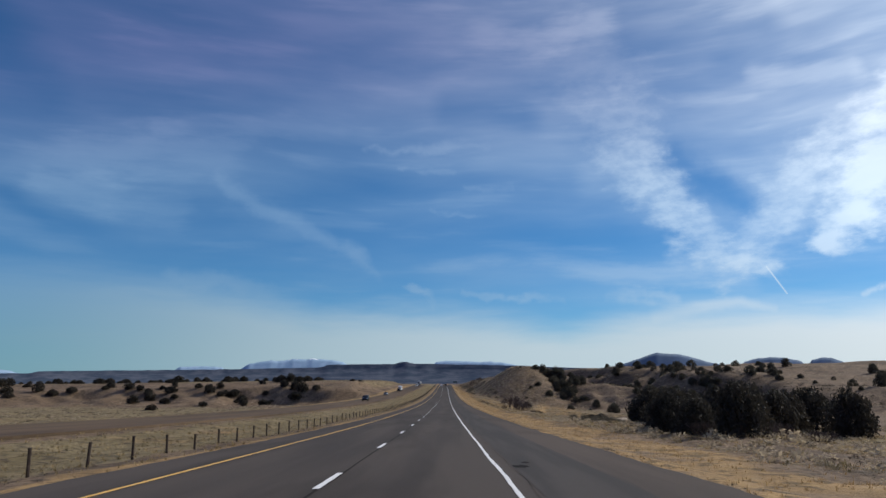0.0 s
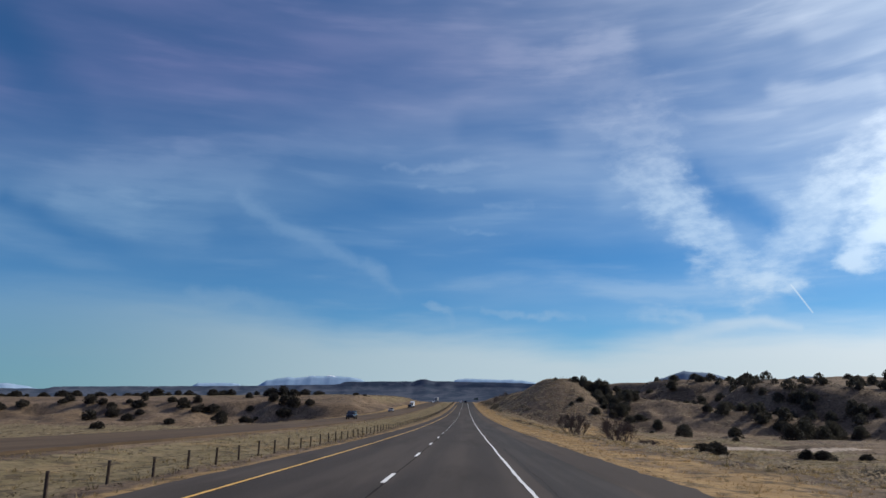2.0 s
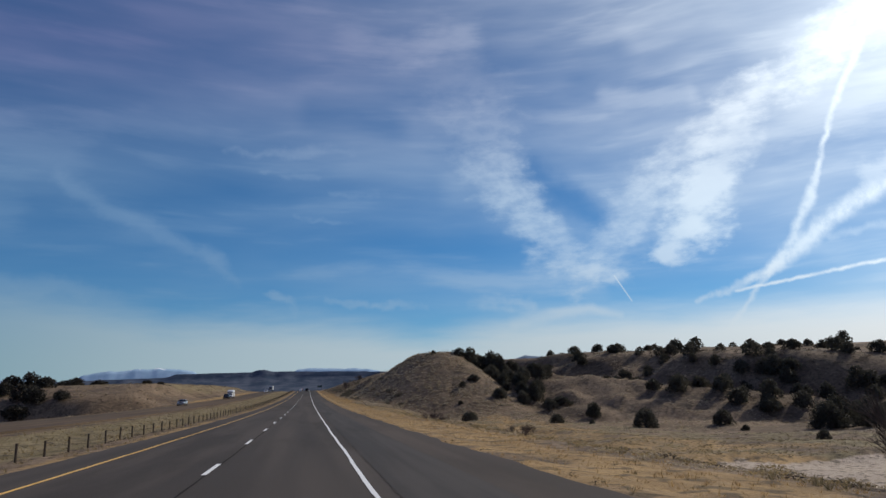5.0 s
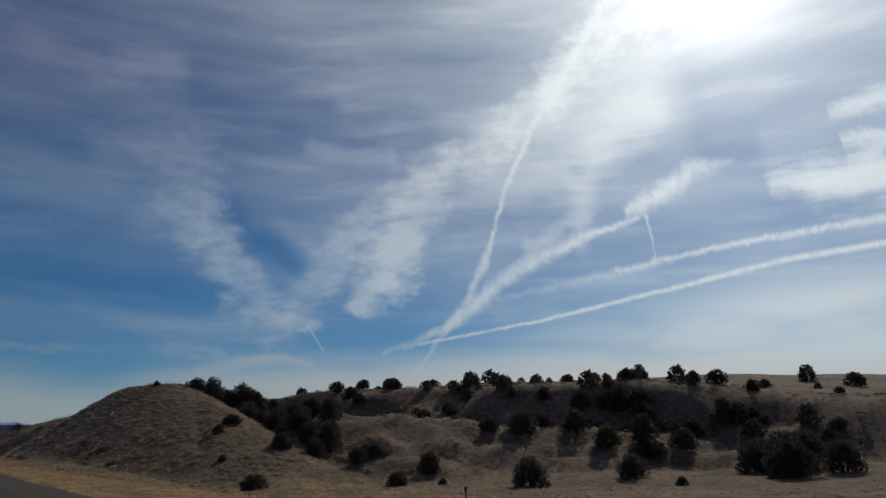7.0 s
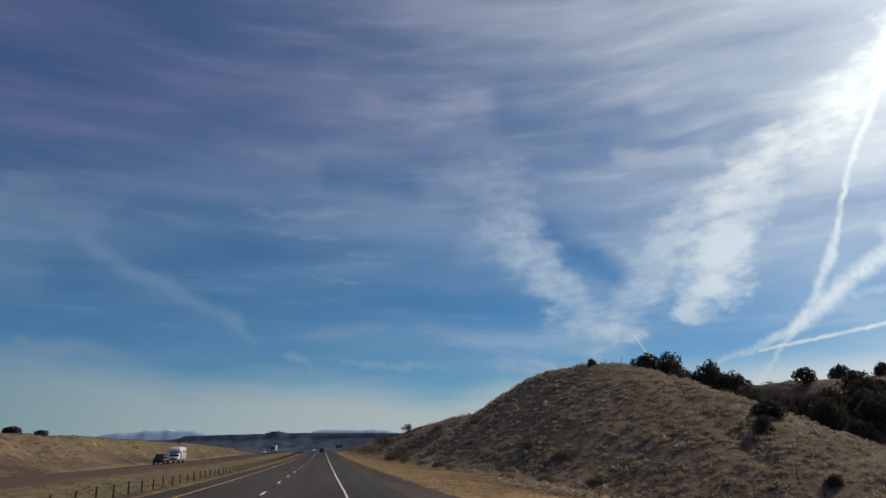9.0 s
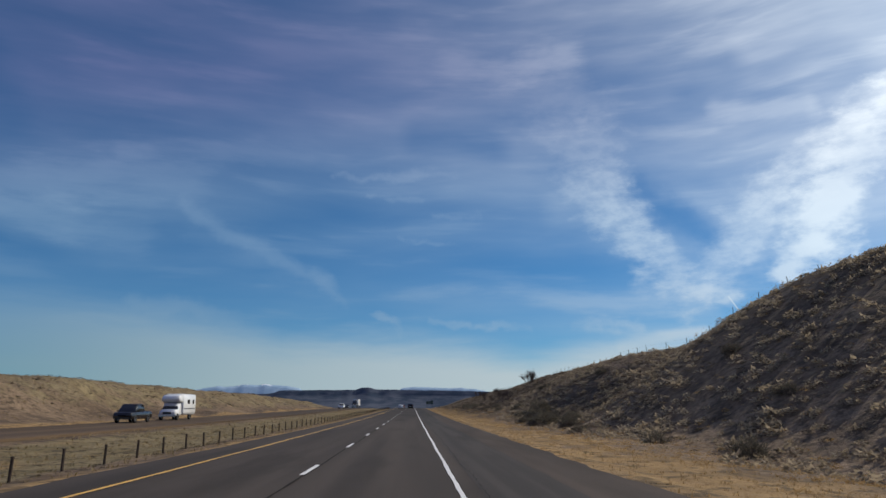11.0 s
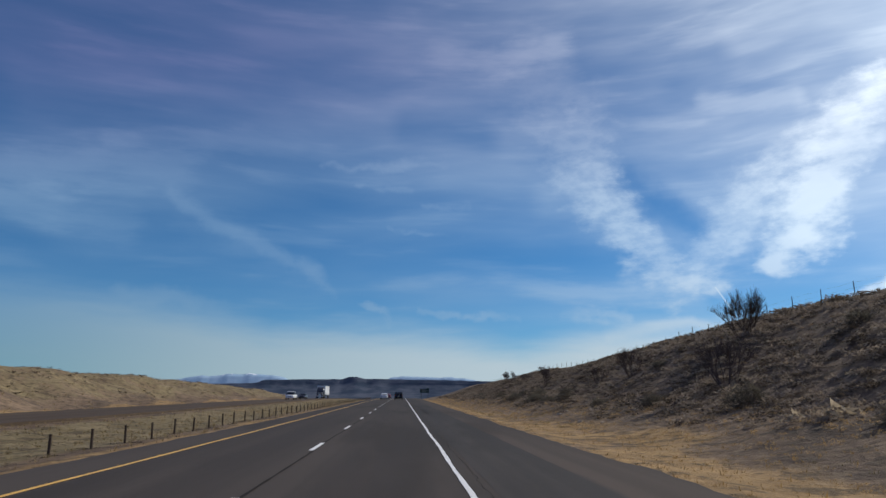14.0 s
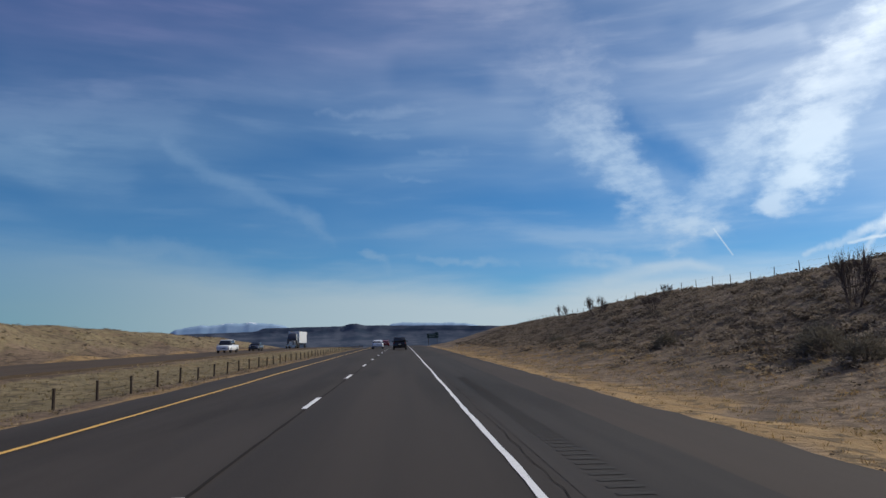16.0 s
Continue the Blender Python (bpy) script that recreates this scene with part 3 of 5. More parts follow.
def ground_z(x, y, fine=True):
    x, y = np.broadcast_arrays(np.asarray(x, float), np.asarray(y, float))
    zr = road_z(np.clip(y, -300, 1600))
    # the right side: verge, the low wash beside it, then the hills
    dip = np.interp(y, [-100, 60, 120, 180, 300, 350, 400, 1000], [0.7, 0.8, 2.6, 4.6, 5.2, 4.2, 1.0, 0.6])
    right = zr - 0.25 - dip * step(6, 34, x) + 0.4 * wave(x, y, 26, 3) * step(8, 20, x)
    right = right - 1.5 * step(42, 62, x) * step(250, 290, y) * (1 - step(330, 352, y))
    rim = x - np.interp(y, RIM_Y, RIM_X) + 9 * wave(x, y, 75, 5) + 3 * wave(x, y, 30, 8)
    top = 4.6 + 0.022 * np.clip(x - 110, 0, 300) + 1.2 * wave(x, y, 90, 6)
    top = top - 9 * step(520, 900, y) + np.interp(y, RIDGE_Y, RIDGE_DZ)
    rise = step(-36, 6, rim)
    plateau = right + (top - right) * rise + 2.6 * (0.5 - np.abs(wave(x, y, 48, 7))) * np.sin(np.pi * rise)
    # the round hill
    ax, ay, bx, by = HILL[0:4]
    t = np.clip(((x - ax) * (bx - ax) + (y - ay) * (by - ay)) / ((bx - ax) ** 2 + (by - ay) ** 2), 0, 1)
    side, along = x - ax - t * (bx - ax), y - ay - t * (by - ay)
    r = np.hypot(side * np.where(side < 0, HILL[4], HILL[5]), along * np.where(along < 0, HILL[6], 1.0)) + 1.2 * wave(x, y, 34, 9)
    hill = HILL[7] - HILL[8] * (np.sqrt((r / 50.0) ** 2 + HILL[9]) - HILL[9] ** 0.5)
    k = np.clip(((x - 48) * 11 - (y - 421) * 6) / 157.0, 0, 1)
    hill = smax(hill, 8.2 - 0.8 * k - 0.46 * np.hypot(x - 48 - 11 * k, y - 421 + 6 * k), 0.8)
    hill = np.where(r < 110, -smax(-hill, -HILL[10] + 0 * hill, 1.2), -30)
    # the slope cut beside the road
    crest = np.interp(y, CUT_Y, CUT_Z) + 0.35 * wave(x, y, 40, 12)
    f = np.clip((x - 9.0) / 21.0, 0, 1)
    cut = zr - 0.3 + (crest - zr + 0.3) * (0.25 * f + 0.75 * step(0, 1, f)) - 0.012 * np.clip(x - 30, 0, 200)
    cut = np.where(y > 360, cut, -40) - 9 * (1 - step(370, 475, y))
    # a low pale spur that runs down in front of the ridge
    px, py, qx, qy = 70.0, 376.0, 120.0, 320.0
    k = np.clip(((x - px) * (qx - px) + (y - py) * (qy - py)) / ((qx - px) ** 2 + (qy - py) ** 2), 0, 1)
    spur = 0.3 - 8.0 * k - 0.34 * np.hypot(x - px - k * (qx - px), y - py - k * (qy - py)) + 0.8 * wave(x, y, 20, 10) + 0.5 * wave(x, y, 8, 19)
    rz = smax(smax(smax(plateau, hill, 2.0), spur, 1.0), cut, 2.5)
    # the flat bed of a dry wash with a low cut bank beyond it
    bank_y = 231 + 1.2 * wave(x, y, 9, 24) - 34 * (1 - step(20, 40, x)) - 3.5 * step(60, 90, x)
    bed = step(24, 34, x) * (1 - step(75, 110, x)) * step(-24, -14, y - bank_y) * (1 - step(-0.5, 0.6, y - bank_y))
    rz = rz - 0.75 * bed
    rz = right + (rz - right) * step(7, 12, x)
    # a worn gully down the face of the hill, and a small washed-out cut at its foot
    rz = rz - 0.55 * groove_at(x, y, [(47.0, 393.0), (42.2, 376.0), (39.2, 364.0), (37.0, 354.0)], 0.9)
    rz = rz - 0.9 * groove_at(x, y, [(43.5, 322.0), (41.0, 306.0), (38.0, 292.0), (40.5, 283.0)], 1.3)
    # the left side: median, the other roadway, then banks and hills
    d = -x
    med = zr - 0.12 - 0.35 * np.sin(np.clip((d - 9) / 13, 0, 1) * np.pi)
    lowl = zr - 0.4 - np.interp(y, [-100, 0, 150, 300, 420], [0.2, 1.0, 2.8, 5.8, 6.0]) * step(36, 62, d) + 0.5 * wave(x, y, 40, 14) * step(38, 60, d)
    bank = np.interp(y, BANK_Y, BANK_Z) - 0.012 * np.clip(d - 60, 0, 200) + 0.5 * wave(x, y, 60, 15) * step(50, 80, d)
    face = y - (392 - 0.10 * np.clip(d - 60, 0, 200)) + 16 * wave(x, y, 60, 16) + 7 * wave(x, y, 24, 17)
    bank = lowl + (np.maximum(bank, lowl) - lowl) * step(-10, 26, face)
    lz = lowl + (bank - lowl) * step(35.5, 60, d + 2 * wave(x, y, 30, 18))
    lz = np.where(d < 34.6, med, lz)
    z = np.where(x > 0, rz, lz)
    z = np.where((x > -10.2) & (x <= 5), zr - 0.12, z)
    z = np.where((x < -21.2) & (x > -34.6), zr - 0.14, z)
    # far off the land falls away to a wide plain
    far = np.maximum(step(250, 1100, np.abs(x)), step(800, 1700, y))
    z = z + (-24 - z) * far
    behind = step(-250, -60, y)
    z = np.where(y < -60, z * behind + (road_z(-60) * (1 - behind)), z)
    if fine:
        off = step(5.5, 9, x) + step(10.5, 12, d) * (1 - step(20.5, 21.2, d)) + step(36.5, 38, d)
        hill_amt = 0.5 + 0.5 * step(-7, -3, z)
        z = z + off * (1 - far) * (0.10 * wave(x, y, 6.0, 21) + 0.06 * wave(x, y, 2.6, 22)) * hill_amt
    return z


def axis(stops):
    out = [stops[0][0]]
    for (a, _), (b, s) in zip(stops, stops[1:]):
        k = max(1, round((b - a) / s))
        out += list(a + (b - a) * np.arange(1, k + 1) / k)
    return np.array(out)


GX = axis([(-4600, 0), (-1200, 340), (-400, 60), (-230, 8), (-60, 2.6), (-34.4, 1.2), (-21.2, 3), (-10.2, 1.1), (5.0, 3), (40, 0.9), (75, 1.5), (150, 2.6), (260, 6), (480, 20), (1200, 80), (4600, 340)])
GY = axis([(-900, 0), (-120, 120), (-20, 10), (60, 1.8), (300, 1.8), (620, 1.5), (760, 3), (1000, 12), (1700, 60), (4700, 300)])
gx, gy = np.meshgrid(GX, GY)
gz = ground_z(gx, gy)
nx, ny = len(GX), len(GY)
idx = np.arange(nx * ny).reshape(ny, nx)
quads = np.stack([idx[:-1, :-1], idx[:-1, 1:], idx[1:, 1:], idx[1:, :-1]], -1).reshape(-1, 4)
gm = bpy.data.meshes.new("ground")
gm.vertices.add(nx * ny)
gm.vertices.foreach_set("co", np.stack([gx, gy, gz], -1).reshape(-1))
gm.loops.add(quads.size)
gm.loops.foreach_set("vertex_index", quads.reshape(-1).astype(np.int32))
gm.polygons.add(len(quads))
gm.polygons.foreach_set("loop_start", np.arange(0, quads.size, 4, dtype=np.int32))
gm.update(calc_edges=True)
gm.shade_smooth()


def cover(x, y):
    """What grows where: dry yellow grass, faded green grass, bare dirt."""
    d = -x
    straw = np.maximum(step(4, 5, x) * (1 - step(7.5 - 1.2 * (1 - step(120, 190, y)) - 0.8 * step(380, 450, y), 13 - 0.3 * step(380, 450, y), x + 2 * wave(x, y, 22, 31))) * (0.72 + 0.35 * wave(x, y, 6, 37)) * (1 - 0.6 * step(500, 530, y) * step(5.6, 7.6, x + 0.8 * wave(x, y, 7, 41))), step(9.5, 10, d) * (1 - step(20, 22, d)) * (0.20 + 0.30 * wave(x, y, 18, 36) + 0.5 * (1 - step(10.3, 11.2, d))))
    straw = np.maximum(straw, step(33, 34, d) * (1 - step(38, 43, d)) * 0.95)
    straw = np.maximum(straw, step(38, 45, d) * step(400, 470, y) * (0.08 + 0.25 * wave(x, y, 40, 34)))
    straw = np.maximum(straw, step(10, 16, x) * (1 - step(45, 70, x)) * step(150, 215, y) * (1 - step(330, 350, y)) * (0.62 + 0.35 * wave(x, y, 17, 38)))
    green = step(14, 24, x) * (1 - step(60, 95, x)) * step(90, 140, y) * (1 - step(318, 345, y)) * (0.55 + 0.35 * wave(x, y, 20, 39))
    green = np.maximum(green, step(11, 13, d) * (1 - step(20, 22, d)) * 0.8)
    green = np.maximum(green, step(12, 18, x) * (1 - step(34, 50, x)) * (0.45 + 0.3 * wave(x, y, 26, 35)) * (1 - 0.7 * step(330, 360, y)))
    green = np.maximum(green, step(40, 50, d) * step(400, 470, y) * 0.55)
    green = np.maximum(green, step(38, 45, d) * (1 - step(340, 385, y)) * 0.6)
    bank_y = 231 + 1.2 * wave(x, y, 9, 24) - 34 * (1 - step(20, 40, x)) - 3.5 * step(60, 90, x)
    dirt = step(26, 34, x) * (1 - step(80, 110, x)) * step(-20, -14, y - bank_y) * (1 - step(-1.5, 0.0, y - bank_y))
    return straw, green, np.clip(dirt, 0, 1)


attr = gm.color_attributes.new("cover", "FLOAT_COLOR", "POINT")
cs = cover(gx, gy)
attr.data.foreach_set("color", np.stack([*cs, np.ones_like(gx)], -1).reshape(-1).astype(np.float32))
gm.materials.append(GROUND)
ground = tagged(new("ground", gm), "rolling dry high-desert ground with tan grass and brown soil", "ground", kind="structure")


def strip(name, x0, x1, mat, lift=0.0, y0=-160.0, y1=1500.0, dy=2.0, parent=None, cross=1):
    ys = np.arange(y0, y1 + 0.1, dy)
    zs = road_z(ys) + lift
    xs = np.linspace(x0, x1, cross + 1)
    v = [(x, y, z) for y, z in zip(ys, zs) for x in xs]
    w = cross + 1
    f = [(i * w + j, i * w + j + 1, (i + 1) * w + j + 1, (i + 1) * w + j) for i in range(len(ys) - 1) for j in range(cross)]
    return mesh_object(name, v, f, mat, parent, True)


def road_slab(name, x0, x1, mat, ragged=0.0, seed=1, lift=0.0, y0=-160.0, y1=1500.0):
    """A slab of paving with thickness; the outer edge crumbles."""
    ys = np.arange(y0, y1 + 0.1, 1.0)
    r = np.random.RandomState(seed)
    rag = ragged * (0.6 * wave(ys, ys * 0, 9, seed) + 0.5 * r.uniform(-1, 1, len(ys)))
    v, f = [], []
    for y, z, q in zip(ys, road_z(ys) + lift, rag):
        lo, hi = (x0 - (q if x0 < -20 or x0 < -8 else 0), x1 + (q if x1 > 0 or x1 > -23 else 0))
        v += [(lo, y, z - 0.16), (lo, y, z), (hi, y, z), (hi, y, z - 0.16)]
    for i in range(len(ys) - 1):
        for j in range(3):
            f.append((i * 4 + j, (i + 1) * 4 + j, (i + 1) * 4 + j + 1, i * 4 + j + 1))
    return mesh_object(name, v, [tuple(reversed(q)) for q in f], mat)


road = tagged(road_slab("road", -9.0, 2.35, ASPHALT, 0.10, 2), "worn dark grey two-lane highway asphalt with wheel tracks", "road", kind="structure")
edge = tagged(road_slab("pavement", 2.35, 4.1, EDGE_GRAVEL, 0.16, 4, -0.012), "crumbling brownish gravel edge of the shoulder", "road edge", kind="structure")
other = tagged(road_slab("road", -33.0, -22.4, make_asphalt("far_asphalt", 0.054, (1.40, 0.97, 0.62)), 0.15, 6), "opposite highway roadway of worn brownish asphalt", "road", kind="structure")
part_sh = strip("shoulder", 0.42, 2.33, SHOULDER, 0.004, parent=road)

# ---- road marks ----
YS0, YS1 = -100.0, 900.0


def worn_line(name, x, width, mat, seed, y0=YS0, y1=YS1, dy=0.8):
    r = np.random.RandomState(seed)
    ys = np.arange(y0, y1, dy)
    zs = road_z(ys) + 0.009
    a = x - width / 2 + 0.012 * r.uniform(-1, 1, len(ys)) + 0.02 * wave(ys, ys * 0, 17, seed)
    b = x + width / 2 + 0.012 * r.uniform(-1, 1, len(ys)) + 0.02 * wave(ys, ys * 0, 17, seed)
    v = [p for q in zip(a, b, ys, zs) for p in ((q[0], q[2], q[3]), (q[1], q[2], q[3]))]
    f = [(2 * i, 2 * i + 1, 2 * i + 3, 2 * i + 2) for i in range(len(ys) - 1)]
    return mesh_object(name, v, f, mat, road)


tagged(worn_line("edge_line", 0.0, 0.098, WHITE, 3), "worn white edge line")
tagged(worn_line("edge_line", -7.32, 0.115, YELLOW, 5), "faded yellow edge line")
worn_line("seam", -3.60, 0.055, make_plain("old_seam", (0.030, 0.027, 0.024), 0.95, spec=0.05), 7)


def crack(x, y0, y1, seed, width=0.006, parent=road):
    """A wandering dark crack in the paving."""
    r = np.random.RandomState(seed)
    ys = np.arange(y0, y1, 0.35)
    xs = x + 0.05 * wave(ys, ys * 0, 9, seed) + 0.03 * r.uniform(-1, 1, len(ys))
    w = width * r.uniform(0.3, 1.2, len(ys))
    zs = road_z(ys) + 0.008
    v = [p for a, b, c, d in zip(xs, ys, zs, w) for p in ((a - d, b, c), (a + d, b, c))]
    f = [(2 * i, 2 * i + 1, 2 * i + 3, 2 * i + 2) for i in range(len(ys) - 1)]
    return mesh_object("crack", v, f, TAR, parent)


for cx, c0, c1, cseed in ((0.36, -5, 48, 3), (0.55, 52, 130, 4), (0.40, 150, 240, 5), (0.5, 260, 420, 7), (0.30, 430, 560, 8)):
    crack(cx, c0, c1, cseed)


def pothole(x, y, size, seed):
    """A broken, sunken-looking dark patch with a ragged rim."""
    r = random.Random(seed)
    ring = [(x + size * 0.5 * math.cos(a) * r.uniform(0.7, 1.2), y + size * math.sin(a) * r.uniform(0.7, 1.2)) for a in [k * 0.449 for k in range(14)]]
    v = [(x, y, float(road_z(y)) + 0.011)] + [(p, q, float(road_z(q)) + 0.011) for p, q in ring]
    return mesh_object("pothole", v, [(0, 1 + k, 1 + (k + 1) % 14) for k in range(14)], TAR, road)


pothole(0.62, 18.2, 0.42, 3)
pothole(0.85, 19.4, 0.25, 4)
pothole(0.5, 118, 0.35, 5)
groove = bpy.data.meshes.new("rumble_groove")
groove.from_pydata([(-0.2, -0.06, 0), (0.2, -0.06, 0), (0.2, 0.06, 0), (-0.2, 0.06, 0)], [], [(0, 1, 2, 3)])
groove.materials.append(make_plain("groove_shade", (0.052, 0.049, 0.046), 0.92, spec=0.12))
for k in range(110):
    y = 512 + 0.34 * k
    piece("rumble_groove", groove, road, pose(0.95, y, float(road_z(y)) + 0.010))
DASH0, DASH_STEP, DASH_LEN = 13.4, 12.19, 3.05
dash_me = bpy.data.meshes.new("dash")
dv = []
for k in range(7):
    w = 0.065 + 0.006 * math.sin(k * 2.3)
    dv += [(-w, k * DASH_LEN / 6, 0), (w, k * DASH_LEN / 6, 0)]
dash_me.from_pydata(dv, [], [(2 * i, 2 * i + 1, 2 * i + 3, 2 * i + 2) for i in range(6)])
dash_me.materials.append(WHITE)
for k in range(-4, 66):
    y = DASH0 + k * DASH_STEP
    tilt = math.degrees(math.atan2(float(road_z(y + DASH_LEN) - road_z(y)), DASH_LEN))
    piece("dash", dash_me, road, pose(-3.66, y, float(road_z(y)) + 0.012, tilt))

# ---- the far mesa and mountains ----
AZ_M = [-75, -45, -30.5, -30.0, -17.0, -10.4, -9.9, -9.5, -4.2, -3.7, -3.2, -2.6, 0, 3, 6.5, 10, 14, 30, 75]
EL_M = [0.25, 0.30, 0.35, 0.50, 0.70, 0.86, 0.90, 1.10, 1.16, 1.30, 1.33, 1.20, 1.14, 1.10, 1.00, 0.85, 0.75, 0.6, 0.4]


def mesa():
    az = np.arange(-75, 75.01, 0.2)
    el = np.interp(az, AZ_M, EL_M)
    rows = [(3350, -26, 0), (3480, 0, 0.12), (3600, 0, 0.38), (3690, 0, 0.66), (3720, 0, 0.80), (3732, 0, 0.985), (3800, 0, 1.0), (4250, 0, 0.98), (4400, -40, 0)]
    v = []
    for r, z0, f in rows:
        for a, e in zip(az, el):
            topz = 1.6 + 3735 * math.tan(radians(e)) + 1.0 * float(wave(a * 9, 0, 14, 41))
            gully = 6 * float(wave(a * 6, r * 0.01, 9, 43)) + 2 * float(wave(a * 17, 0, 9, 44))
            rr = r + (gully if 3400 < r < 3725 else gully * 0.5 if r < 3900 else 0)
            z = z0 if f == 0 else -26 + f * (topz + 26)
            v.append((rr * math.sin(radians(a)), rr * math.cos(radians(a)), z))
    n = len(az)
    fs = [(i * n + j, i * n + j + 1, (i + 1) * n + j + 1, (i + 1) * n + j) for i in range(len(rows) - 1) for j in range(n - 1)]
    return tagged(mesh_object("mesa", v, fs, MESA, None, True), "long dark flat-topped mesa on the horizon, tinted blue-grey with haze", "mesa", kind="structure")


def mountain(name, az0, az1, peaks, label, r=4620, mat=MOUNTAIN):
    """A range that rises between two bearings; peaks are pairs of bearing and elevation in degrees."""
    az = np.linspace(az0, az1, 70)
    pa, pe = [az0] + [p[0] for p in peaks] + [az1], [-0.2] + [p[1] for p in peaks] + [-0.2]
    el = np.interp(az, pa, pe)
    el = el + (0.022 * wave(az * 40, az * 0, 60, 51) + 0.016 * wave(az * 40, az * 0, 24, 53)) * (el > 0.2)
    v = []
    rows = [(-170, 0.0), (-90, 0.55), (-30, 0.9), (0, 1.0), (60, 0.6), (120, 0)]
    for dr, f in rows:
        for k, (a, e) in enumerate(zip(az, el)):
            rr = r + dr + 3 * float(wave(k * 1.0, dr * 0.1, 9, 52)) * (0 < f < 1)
            h = 1.6 + r * math.tan(radians(e))
            v.append((rr * math.sin(radians(a)), rr * math.cos(radians(a)), -45 + f * (h + 45)))
    n = len(az)
    fs = [(i * n + j, i * n + j + 1, (i + 1) * n + j + 1, (i + 1) * n + j) for i in range(len(rows) - 1) for j in range(n - 1)]
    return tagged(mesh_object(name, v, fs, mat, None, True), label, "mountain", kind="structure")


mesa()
mountain("mountain", -17.5, -6.0, [(-15.6, 1.12), (-13.9, 1.40), (-13.3, 1.34), (-12.2, 1.52), (-11.5, 1.48), (-10.6, 1.54), (-9.4, 1.46), (-8.3, 1.30)], "far mountain range with a little snow, tinted pale blue with haze")
mountain("mountain", -22.5, -16.5, [(-20.6, 0.86), (-19.0, 0.92), (-17.6, 0.84)], "low far hills tinted pale blue with haze")
mountain("mountain", -2.6, 8.5, [(-0.8, 1.32), (0.6, 1.40), (2.6, 1.30), (3.6, 1.34), (5.2, 1.18)], "far mountain range beyond the mesa, tinted pale blue with haze")
mountain("mountain", -37, -29.5, [(-34.5, 0.55), (-33.0, 0.72), (-31.6, 0.5)], "low far hill tinted blue with haze")
# the buttes' blue-grey is painted haze, mixed into the rock colour
BUTTE = make_plain("hazy_butte_rock", (0.17, 0.225, 0.30), 1.0, 0, 0.25, 0.01, spec=0.0)
mountain("butte", 10.5, 24.0, [(12.2, 0.6), (14.0, 1.12), (15.4, 1.58), (16.6, 1.97), (17.2, 1.86), (18.3, 1.83), (19.2, 1.55), (20.4, 1.2), (22.2, 0.8)], "far butte with a pointed top, tinted blue-grey with haze", 3300, BUTTE)
mountain("butte", 21.5, 28.0, [(22.8, 1.2), (23.8, 1.46), (24.6, 1.55), (25.6, 1.48), (26.6, 1.22)], "far hill tinted blue-grey with haze", 3300, BUTTE)
mountain("butte", 26.2, 30.5, [(27.3, 1.30), (27.9, 1.48), (28.5, 1.44), (29.2, 1.2)], "small far hill tinted blue-grey with haze", 3300, BUTTE)

# ---- cable barrier in the median ----
barrier = tagged(new("cable_barrier"), "low rusty steel post barrier with slack cables in the median grass", "barrier")
bm = bmesh.new()
bmesh.ops.create_cone(bm, cap_ends=True, segments=7, radius1=0.05, radius2=0.045, depth=0.95)
bmesh.ops.translate(bm, verts=bm.verts, vec=(0, 0, 0.20))
bmesh.ops.create_cone(bm, cap_ends=True, segments=7, radius1=0.055, radius2=0.05, depth=0.04, matrix=Matrix.Translation((0, 0, 0.69)))
post_me = bpy.data.meshes.new("post")
bm.to_mesh(post_me)
bm.free()
post_me.materials.append(RUST)
rnd = random.Random(5)
BX, BSTEP = -11.95, 3.05
for k in range(-8, 232):
    y = 3.25 + k * BSTEP
    piece("post", post_me, barrier, pose(BX + rnd.uniform(-0.03, 0.03), y, float(ground_z(BX, y)) - 0.02, rnd.uniform(-2, 2), rnd.uniform(-2, 2), rnd.uniform(0, 90)))


def wire(name, x, ys, height, radius, parent, mat, sag=0.02):
    cu = bpy.data.curves.new(name, "CURVE")
    cu.dimensions, cu.bevel_depth, cu.bevel_resolution = "3D", radius, 0
    s = cu.splines.new("POLY")
    s.points.add(len(ys) - 1)
    for i, (p, y) in enumerate(zip(s.points, ys)):
        p.co = (x if np.isscalar(x) else x[i], y, float(ground_z(x if np.isscalar(x) else x[i], y, False)) + height - (sag if i % 2 else 0), 1)
    cu.materials.append(mat)
    ob = new(name, cu)
    ob.parent = parent
    return ob


for hgt in (0.60, 0.34):
    wire("cable", BX + 0.06, np.arange(-21.15, 709, BSTEP / 2), hgt, 0.004, barrier, RUST)

# ---- plants ----


def tube_mesh(segments, sides=5):
    """Tapered limbs: each segment is (start, end, radius at start, radius at end)."""
    v, f = [], []
    for a, b, ra, rb in segments:
        a, b = Vector(a), Vector(b)
        q = (b - a).to_track_quat("Z", "Y")
        base = len(v)
        for p, r in ((a, ra), (b, rb)):
            for k in range(sides):
                w = 6.2832 * k / sides
                v.append(p + q @ Vector((r * math.cos(w), r * math.sin(w), 0)))
        for k in range(sides):
            f.append((base + k, base + (k + 1) % sides, base + sides + (k + 1) % sides, base + sides + k))
    return v, f


